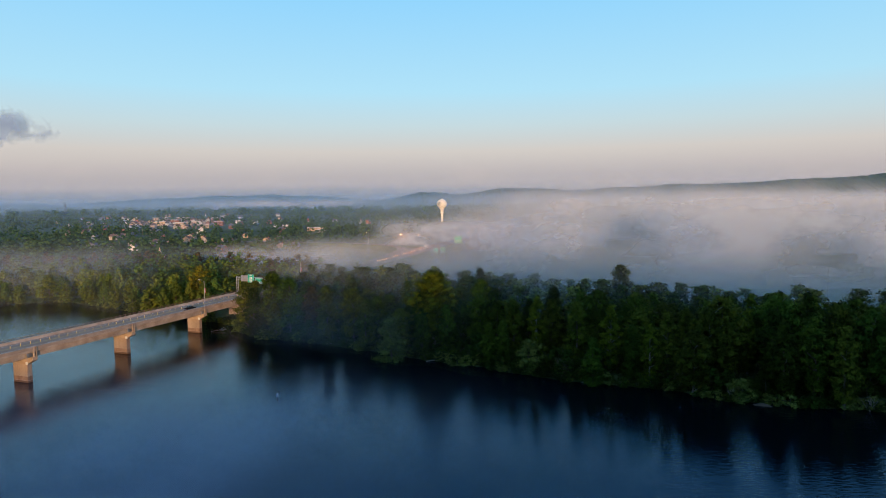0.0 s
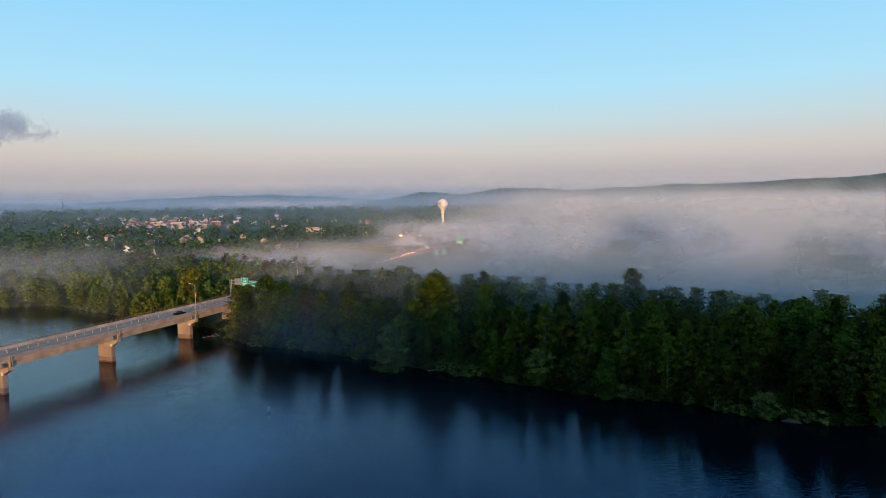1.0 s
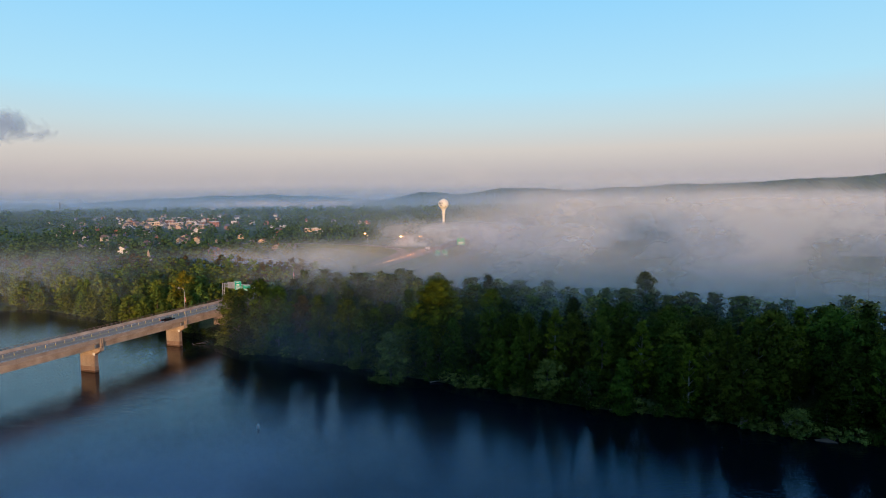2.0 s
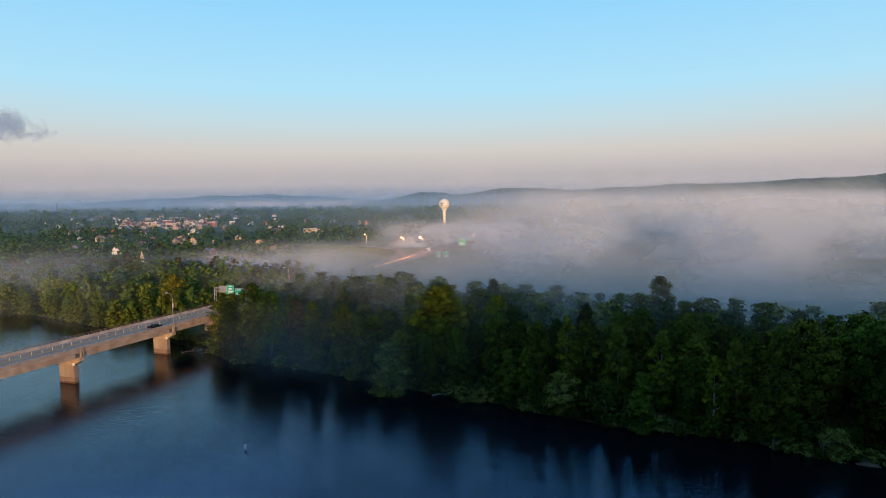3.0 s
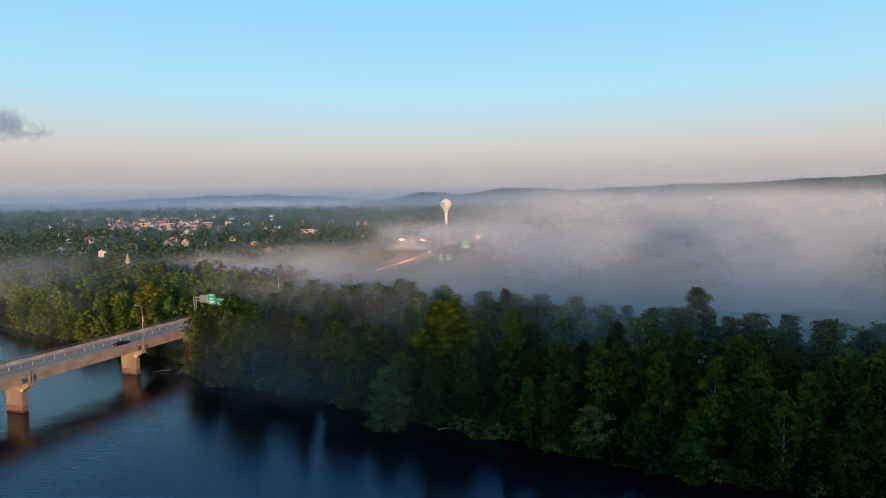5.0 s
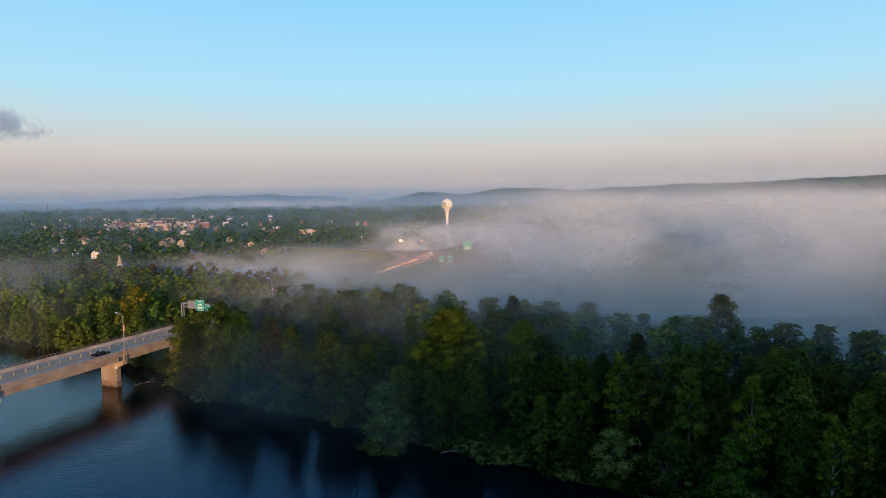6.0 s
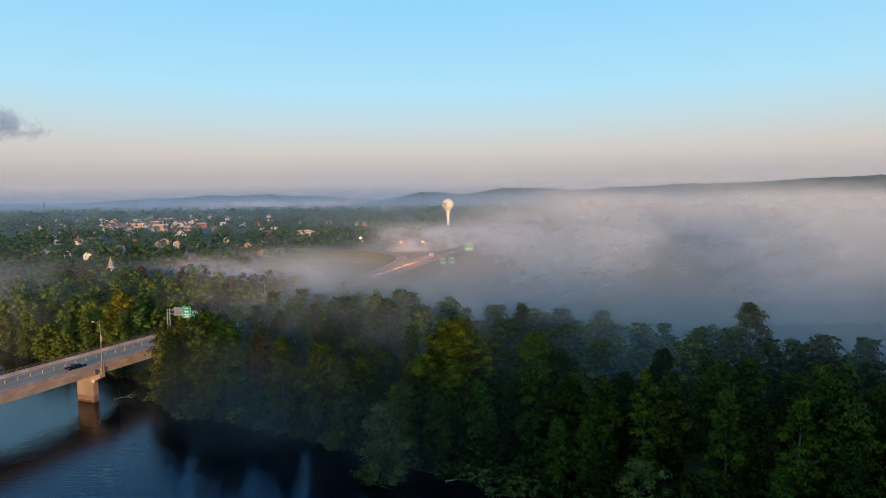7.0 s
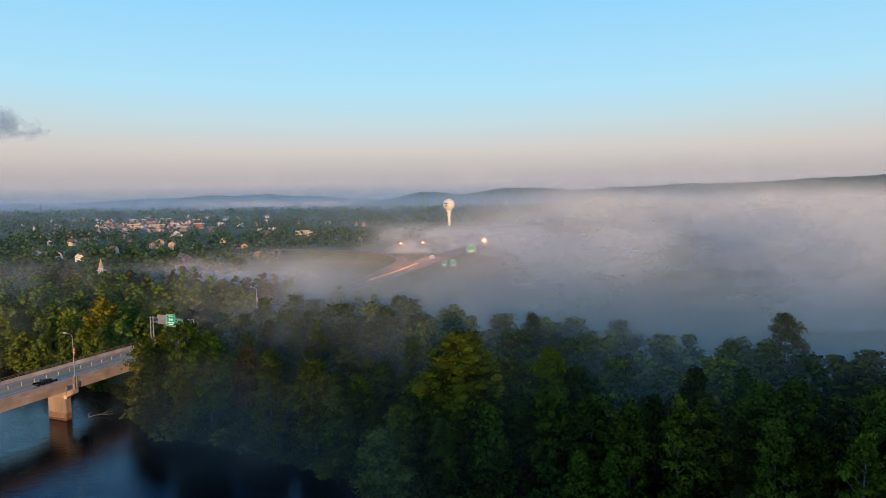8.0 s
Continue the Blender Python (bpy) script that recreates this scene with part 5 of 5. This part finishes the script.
# church with a spire
church = thing("church", pose(-262, 566, float(land(-262, 566)), 0, 0, 20), "white church with a slim pale spire beside brown roofs", "church")
bm = bmesh.new()
prism(bm, [(-5, -1), (5, -1), (5, 4.0), (0, 7.6), (-5, 4.0)], -2, 16)
part("nave", bm, WALLS[1], church)
for s in (-1, 1):
    bm = bmesh.new()
    prism(bm, [(0, 7.65), (s * 5.5, 3.7), (s * 5.5, 3.95), (0, 7.95)], -2.4, 16.4)
    part("roof_slope", bm, ROOFS[1], church)
twr = part("tower", boxes((-1.6, -4.0, -1, 1.6, -0.8, 7.0), bevel=0.05), WALLS[1], church)
bm = bmesh.new()
bmesh.ops.create_cone(bm, cap_ends=True, segments=8, radius1=1.9, radius2=0.05, depth=7.0, matrix=Matrix.Translation((0, -2.4, 10.5)))
part("spire", bm, WALLS[3], twr, "slim tan spire")
for x in (-0.7, 0.7):
    window(twr, x, -4.02, 4.2, 0.6, 1.4, "y")

# power pylons and masts on the plain
first = None
for x, y, h in ((-995, 1620, 32), (-1150, 2400, 40), (-255, 2300, 42), (-830, 1900, 30), (-700, 2050, 30), (60, 2600, 40)):
    m = pose(x, y, float(land(x, y)))
    if first is None:
        first = thing("power_pylon", m, "tall steel lattice power pylon", "pylon", "pylons across the plain")
        H = 36
        for sx in (-1, 1):
            for sy in (-1, 1):
                part("leg", tubes((((sx * 3.2, sy * 3.2, 0), (sx * 0.9, sy * 0.9, H * 0.65), (sx * 0.5, sy * 0.5, H)), (0.35, 0.3, 0.25)), sides=4), PYLON, first)
        part("bracing", tubes(*[(((sx * (3.2 - 0.09 * z), sy * (3.2 - 0.09 * z), z), (-sx * (2.9 - 0.085 * z), sy * (2.9 - 0.085 * z), z + 4)), (0.14, 0.14)) for z in range(0, 24, 4) for sx in (-1, 1) for sy in (-1, 1)], sides=4), PYLON, first)
        for z in (24, 29, 34):
            part("crossarm", tubes((((-5.5, 0, z), (0, 0, z + 0.8), (5.5, 0, z)), (0.2, 0.35, 0.2)), sides=4), PYLON, first)
    else:
        ob = copy_thing(first, m)
        ob.scale = (h / 36,) * 3

# wooden poles along the streets and one above the fog by the river
POLE_WOOD = surface("weathered_pole_wood", (0.12, 0.09, 0.07), (0.24, 0.19, 0.15), 0.85, 1.0, 8, 0.1, stretch=(1, 1, 0.2))
first = None
street = np.random.RandomState(63)
for x, y, h in [(190.0, 296.0, 20.0)] + [(-0.6 * q + 60 * street.rand() + 45 * (k % 3), q, street.uniform(11, 14)) for k, q in enumerate(np.linspace(640, 1180, 20))]:
    m = pose(x, y, float(land(x, y)) - 0.3, 0, 0, street.uniform(-30, 30))
    if first is None:
        first = thing("utility_pole", m, "tall wooden utility pole with crossarms", "utility pole", "utility poles")
        part("pole", tubes((((0, 0, 0), (0, 0, 10), (0, 0, 20)), (0.24, 0.19, 0.14)), sides=7), POLE_WOOD, first)
        for z in (17.6, 19.2):
            part("crossarm", boxes((-1.5, -0.16, z, 1.5, -0.02, z + 0.18), bevel=0.02), POLE_WOOD, first)
            for ix in (-1.3, -0.5, 0.5, 1.3):
                part("insulator", lathe([(0.05, 0), (0.09, 0.08), (0.05, 0.2), (0.03, 0.22)], 8), STEEL, first).location = (ix, -0.09, z + 0.18)
        part("transformer", lathe([(0.25, 0), (0.28, 0.05), (0.28, 0.9), (0.2, 1.0)], 12), STEEL, first, "grey transformer can").location = (0, 0.42, 15.6)
    else:
        copy_thing(first, m).scale = (h / 20,) * 3

# plant with tall silos beyond the fog
plant_ob = thing("silo_plant", pose(188, 1960, float(land(188, 1960))), "pale industrial silos rising above the fog", "silos")
for x, r, h in ((-14, 2.6, 15), (-6, 2.6, 20), (2, 1.8, 28), (9, 2.8, 23), (17, 2.2, 18)):
    part("silo", lathe([(r, 0), (r, h), (r * 0.4, h + 2.0)], 16), WALLS[1], plant_ob)
part("gangway", boxes((-15, -1, 15, 18, 1, 16.5)), STEEL, plant_ob)

# town trees and the woods on the plain
rng = np.random.RandomState(5)
builtup = [(h[0], h[1]) for h in HOUSE_AT + HOUSE_MORE + HOUSE_ROWS]
spots = []
while len(spots) < 1900:
    y = 455 + 1400 * rng.rand() ** 1.15
    x = rng.uniform(-0.85 * y - 60, 0.12 * y + 60)
    if abs(x - float(road_x(y))) < 30 or (y < 560 and x > -130) or (y < 825 and x > -160):
        continue
    if any((x - a) ** 2 + (y - c + 3) ** 2 < 8.5 ** 2 for a, c in builtup):
        continue
    if 1040 < y < 1190 and -0.52 * y < x < -0.37 * y and rng.rand() < 0.7:
        continue
    spots.append((x, y, rng.uniform(8, 15), rng.uniform(6, 10)))
far_woods("town_trees", "green trees between the houses of the town", spots, FAR_LEAF, 7, 7, 1.5, 7, ("round", "broad", "round"))
spots = []
for k in range(900):
    y = rng.uniform(1500, 3000)
    spots.append((rng.uniform(-0.8 * y, 0.5 * y), y, rng.uniform(10, 19), rng.uniform(10, 22)))
far_woods("plain_woods", "distant belts of trees on the plain", spots, FAR_LEAF, 6, 3, 2.6, 8, ("round", "broad"), 0.95)
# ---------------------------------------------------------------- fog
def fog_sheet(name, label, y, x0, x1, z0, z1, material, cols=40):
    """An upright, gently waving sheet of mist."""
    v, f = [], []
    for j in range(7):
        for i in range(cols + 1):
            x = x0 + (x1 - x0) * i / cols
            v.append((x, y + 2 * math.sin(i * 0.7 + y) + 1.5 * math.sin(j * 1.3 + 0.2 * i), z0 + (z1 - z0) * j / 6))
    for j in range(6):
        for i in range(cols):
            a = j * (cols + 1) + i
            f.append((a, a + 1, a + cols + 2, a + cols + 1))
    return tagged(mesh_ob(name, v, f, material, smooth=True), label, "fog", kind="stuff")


# drifting billows of the bank, higher towards the east
for k, y in enumerate((348, 400, 465, 553, 645, 770, 950, 1250, 1650)):
    fog_sheet("fog_billow", "pinkish grey bank of drifting fog", y, -370 + 0.3 * y, 0.95 * y + 60, 2, 125,
              mist("fog_billow_%s" % "abcdefghi"[k], 0.54, 0.014 / (1 + 0.13 * k), (0.36, 0.64), (-238 if y < 460 else -290 if y < 700 else -340, 10 if y < 460 else -12 if y < 700 else -150), None, (2, 28, 9), (1, 8), tint=(0.62, 0.645, 0.66) if 460 < y < 700 else (0.58, 0.635, 0.67), thin=0.18, detail=5, rise=(-360, -40, 50 if y < 700 else 43)))


def shore_sheet(name, label, x0, x1, back, z1, material, cols=60):
    """A veil of mist that follows the shoreline."""
    v, f = [], []
    for j in range(6):
        for i in range(cols + 1):
            x = x0 + (x1 - x0) * i / cols
            v.append((x, float(np.interp(x, SHORE_X, SHORE_Y)) + back + 2 * math.sin(i * 0.5 + back) + 1.5 * math.sin(j + 0.4 * i), z1 * j / 5))
    for j in range(5):
        for i in range(cols):
            a = j * (cols + 1) + i
            f.append((a, a + 1, a + cols + 2, a + cols + 1))
    return tagged(mesh_ob(name, v, f, material, smooth=True), label, "fog", kind="stuff")


# a low drift that hides the foot of the water tower
fog_sheet("fog_billow", "low drift of fog round the foot of the tower", 728, -110, 160, 2, 60, mist("fog_drift", 0.85, 0.02, (0.25, 0.5), None, None, (22, 42, 4), (1, 8), thin=0.35, since=(-105, -40), until=(70, 150)))
fog_sheet("fog_billow", "low drift of fog over the far end of the road", 668, 0, 230, 2, 50, mist("fog_road_drift", 0.6, 0.02, (0.25, 0.55), None, None, (20, 36, 4), (1, 8), thin=0.4, since=(8, 50), until=(150, 225)))
# a tongue of fog creeping west before the first houses
for y, x0, d in ((448, -165, 0.4), (480, -205, 0.45), (505, -240, 0.6), (528, -250, 0.5), (625, -240, 0.3)):
    fog_sheet("fog_billow", "low tongue of fog creeping between wood and houses", y, x0, 40, 2, 40, mist("fog_tongue", d, 0.02, (0.3, 0.6), None, None, (10, 25, 4), (1, 7), tint=(0.62, 0.645, 0.68), thin=0.3, since=(x0 + 5, x0 + 80), until=(-105, -45)))
# thin veils over the water, then one behind another between the rows of trees
for k, (back, x0, x1, dens, z1, x2) in enumerate(((-22, -112, 0, 0.08, 24, -60), (-10, -112, 20, 0.13, 30, -50))):
    shore_sheet("mist_veil", "thin veil of mist over the river", x0, x1, back, z1, mist("river_veil_%s" % "ab"[k], dens, 0.025, (0.3, 0.7), None, None, (z1 * 0.5, z1 * 0.95, 4), (0.3, 6.0), tint=(0.6, 0.63, 0.6), thin=0.3, since=(x0 + 3, x0 + 70), until=(x2, x1 - 6)))
for back in range(14, 164, 10):
    dens = float(np.interp(back, [10, 40, 70, 100, 160], [0.06, 0.1, 0.14, 0.17, 0.19]))
    east = float(np.interp(back, [10, 40, 60, 100, 160], [0, 70, 210, 420, 520]))
    z1 = float(np.interp(back, [10, 60, 160], [35, 40, 41]))
    shore_sheet("mist_veil", "thin veil of mist between the riverside trees", -108, east + 40, back, z1,
                mist("grove_veil", dens, 0.022, (0.3, 0.7), None, None, (z1 * 0.45, z1 * 0.95, 4), (0.5, 6.0), tint=(0.59, 0.62, 0.59), thin=0.35, detail=4, since=(-105, -60), until=(east - 60, east + 36)))
for k, (back, dens) in enumerate(((-8, 0.1), (10, 0.18), (28, 0.18), (50, 0.18), (80, 0.14), (120, 0.08))):
    shore_sheet("mist_veil", "thin veil of mist before the western bank", -520, -112, back, 44, mist("west_veil_%s" % "abcdef"[k], dens, 0.02, (0.3, 0.7), None, None, (14, 38, 5), None, thin=0.3, until=(-210, -130)))
# low layers of mist drifting on the open river
for k, z in enumerate((2.5, 6.0, 10.0)):
    v = [(x, y, z + 0.8 * math.sin(0.05 * x + k) * math.cos(0.07 * y)) for y in range(-130, 206, 6) for x in range(-190, 41, 6)]
    nx_ = len(range(-190, 41, 6))
    f = [(j * nx_ + i, j * nx_ + i + 1, (j + 1) * nx_ + i + 1, (j + 1) * nx_ + i) for j in range(len(v) // nx_ - 1) for i in range(nx_ - 1)]
    tagged(mesh_ob("river_mist", v, f, mist("river_mist", 0.16, 0.02, (0.35, 0.7), None, (192, 135), tint=(0.5, 0.6, 0.72), thin=0.2, since=(-188, -135), until=(-55, 30)), smooth=True), "low layer of mist drifting over the river", "fog", kind="stuff")
# pink mist in the far valley
for y, x0, x1, d in ((2350, -1150, -150, 0.8), (2500, -1200, -200, 0.6)):
    fog_sheet("valley_mist", "band of pink mist in the far valley", y, x0, x1, 20, 90, mist("valley_mist", d, 0.004, (0.3, 0.6), (x0 - 0.3 * y, x0 - 0.3 * y + 500), None, (48, 72, 7), None, tint=(0.7, 0.64, 0.62), until=(x1 - 500, x1)), cols=24)
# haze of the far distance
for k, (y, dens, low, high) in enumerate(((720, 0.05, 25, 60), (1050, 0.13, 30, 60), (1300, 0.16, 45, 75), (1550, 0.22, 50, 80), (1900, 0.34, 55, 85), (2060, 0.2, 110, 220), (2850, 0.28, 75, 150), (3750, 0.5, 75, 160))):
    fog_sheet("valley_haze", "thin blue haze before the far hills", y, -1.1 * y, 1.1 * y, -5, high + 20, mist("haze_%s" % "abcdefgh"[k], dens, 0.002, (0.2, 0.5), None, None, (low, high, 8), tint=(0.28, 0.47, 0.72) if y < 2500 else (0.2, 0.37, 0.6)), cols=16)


# a small cloud low in the western sky
def cloud_mat(name, centre, size, density):
    m, n, l, b = node_mat(name)
    n.remove(b)
    geo, mp, sub, ln = n.new("ShaderNodeNewGeometry"), n.new("ShaderNodeMapping"), n.new("ShaderNodeTexNoise"), n.new("ShaderNodeVectorMath")
    mp.vector_type = "TEXTURE"
    mp.inputs["Location"].default_value, mp.inputs["Scale"].default_value = centre, size
    l.new(geo.outputs["Position"], mp.inputs["Vector"])
    ln.operation = "LENGTH"
    l.new(mp.outputs[0], ln.inputs[0])
    sub.inputs["Scale"].default_value, sub.inputs["Detail"].default_value, sub.inputs["Roughness"].default_value = 0.0055, 6, 0.55
    l.new(geo.outputs["Position"], sub.inputs["Vector"])
    k = n.new("ShaderNodeMath")
    k.operation = "MULTIPLY_ADD"
    k.inputs[1].default_value = -2.6
    l.new(sub.outputs["Fac"], k.inputs[0])
    l.new(ln.outputs["Value"], k.inputs[2])
    r = n.new("ShaderNodeMapRange")
    r.interpolation_type = "SMOOTHSTEP"
    for key, val in (("From Min", -1.0), ("From Max", -0.3), ("To Min", density), ("To Max", 0.0)):
        r.inputs[key].default_value = val
    l.new(k.outputs[0], r.inputs["Value"])
    dif, tra, fin = n.new("ShaderNodeBsdfDiffuse"), n.new("ShaderNodeBsdfTransparent"), n.new("ShaderNodeMixShader")
    dif.inputs["Color"].default_value = (0.2, 0.31, 0.5, 1)
    l.new(r.outputs[0], fin.inputs[0])
    l.new(tra.outputs[0], fin.inputs[1])
    l.new(dif.outputs[0], fin.inputs[2])
    l.new(fin.outputs[0], n["Material Output"].inputs["Surface"])
    return m


for k, (cx, cz, sx, sz, d) in enumerate(((-2800, 540, 260, 110, 0.75), (-2650, 505, 180, 50, 0.6), (-2830, 600, 190, 80, 0.55))):
    fog_sheet("cloud", "small ragged grey-blue cloud in the western sky", 3950 + 60 * k, cx - 420, cx + 420, cz - 260, cz + 260, cloud_mat("cloud_%s" % "abc"[k], (cx, 3950 + 60 * k, cz), (sx, 400, sz), d), cols=12)
# ---------------------------------------------------------------- small things on and by the water
BUOY_WHITE = plain("buoy_white", (0.75, 0.73, 0.7), 0.45)
BUOY_BAND = plain("buoy_orange_band", (0.75, 0.3, 0.06), 0.5)
buoy = thing("channel_buoy", pose(-50.2, 181.8, 0, 4, 3), "slim white channel buoy floating upright on the river", "buoy")
part("float", lathe([(0.18, -0.5), (0.24, -0.4), (0.24, 1.0), (0.2, 1.15), (0.05, 1.2)], 14), BUOY_WHITE, buoy)
part("band", lathe([(0.243, 0.62), (0.247, 0.63), (0.247, 0.8), (0.243, 0.81)], 14), BUOY_BAND, buoy)

drift = thing("driftwood", pose(-103.0, 278.2, 0), "bleached driftwood branches stranded in the shallows", "driftwood")
for pts, r in (([(-3.2, -1.0, 0.1), (-1.2, 0.1, 0.45), (0.6, 0.3, 0.5), (2.6, 1.2, 1.1)], 0.14), ([(-0.8, 0.0, 0.3), (0.6, 1.1, 0.8), (2.0, 1.6, 1.7)], 0.1), ([(0.4, 0.3, 0.4), (1.9, -0.3, 0.5), (3.6, -0.2, 0.9)], 0.09), ([(-3.0, -0.9, 0.1), (-3.6, -0.2, 0.5), (-3.5, 0.6, 0.9)], 0.07)):
    part("branch", tubes((pts, [0.6 * r * (1 - 0.8 * i / len(pts)) for i in range(len(pts))]), sides=6), BARK_PALE, drift)


def spit(x, y, rx, ry, turn, label):
    """A low hump of bare river sand."""
    v, f = [(0, 0, 0.55)], []
    rings, segs = 5, 22
    for j in range(1, rings + 1):
        for i in range(segs):
            a = math.tau * i / segs
            w = j / rings * (1 + 0.14 * math.sin(3 * a + x) + 0.09 * math.sin(7 * a))
            v.append((rx * w * math.cos(a), ry * w * math.sin(a), 0.55 * (1 - (j / rings) ** 2) - 0.12 * (j == rings) + 0.05 * math.sin(5 * a + j)))
    for i in range(segs):
        f.append((0, 1 + i, 1 + (i + 1) % segs))
        for j in range(rings - 1):
            a, c = 1 + j * segs, 1 + (j + 1) * segs
            f.append((a + i, c + i, c + (i + 1) % segs, a + (i + 1) % segs))
    ob = mesh_ob("sandbar", v, f, SAND, smooth=True)
    ob.matrix_world = pose(x, y, 0, 0, 0, turn)
    return tagged(ob, label, "sandbar", kind="structure")


spit(91.5, 169.0, 2.6, 1.0, -20, "small bare sand spit below the bushes")
spit(-96, 296, 7.0, 3.0, 60, "brown earth bank beneath the bridge end")
# fallen branches along the bank
for k, (x, y, a, l) in enumerate(((-3, 220.5, 8, 5.5), (47, 191.5, -20, 4.0), (85.5, 172.5, -35, 5.0), (-46, 249.5, 15, 4.0))):
    log = thing("fallen_branch", pose(x, y, 0.15, 0, 0, a), "grey fallen branch lying at the waterline", "driftwood", "fallen branches")
    part("stem", tubes(([(-l / 2, 0, 0.1), (0, 0.25, 0.3), (l / 2, 0, 0.2)], [0.2, 0.15, 0.06]), sides=7), BARK_PALE, log)
    part("side_branch", tubes(([(0, 0.25, 0.3), (l * 0.2, 0.9, 0.9)], [0.08, 0.02]), sides=5), BARK_PALE, log)
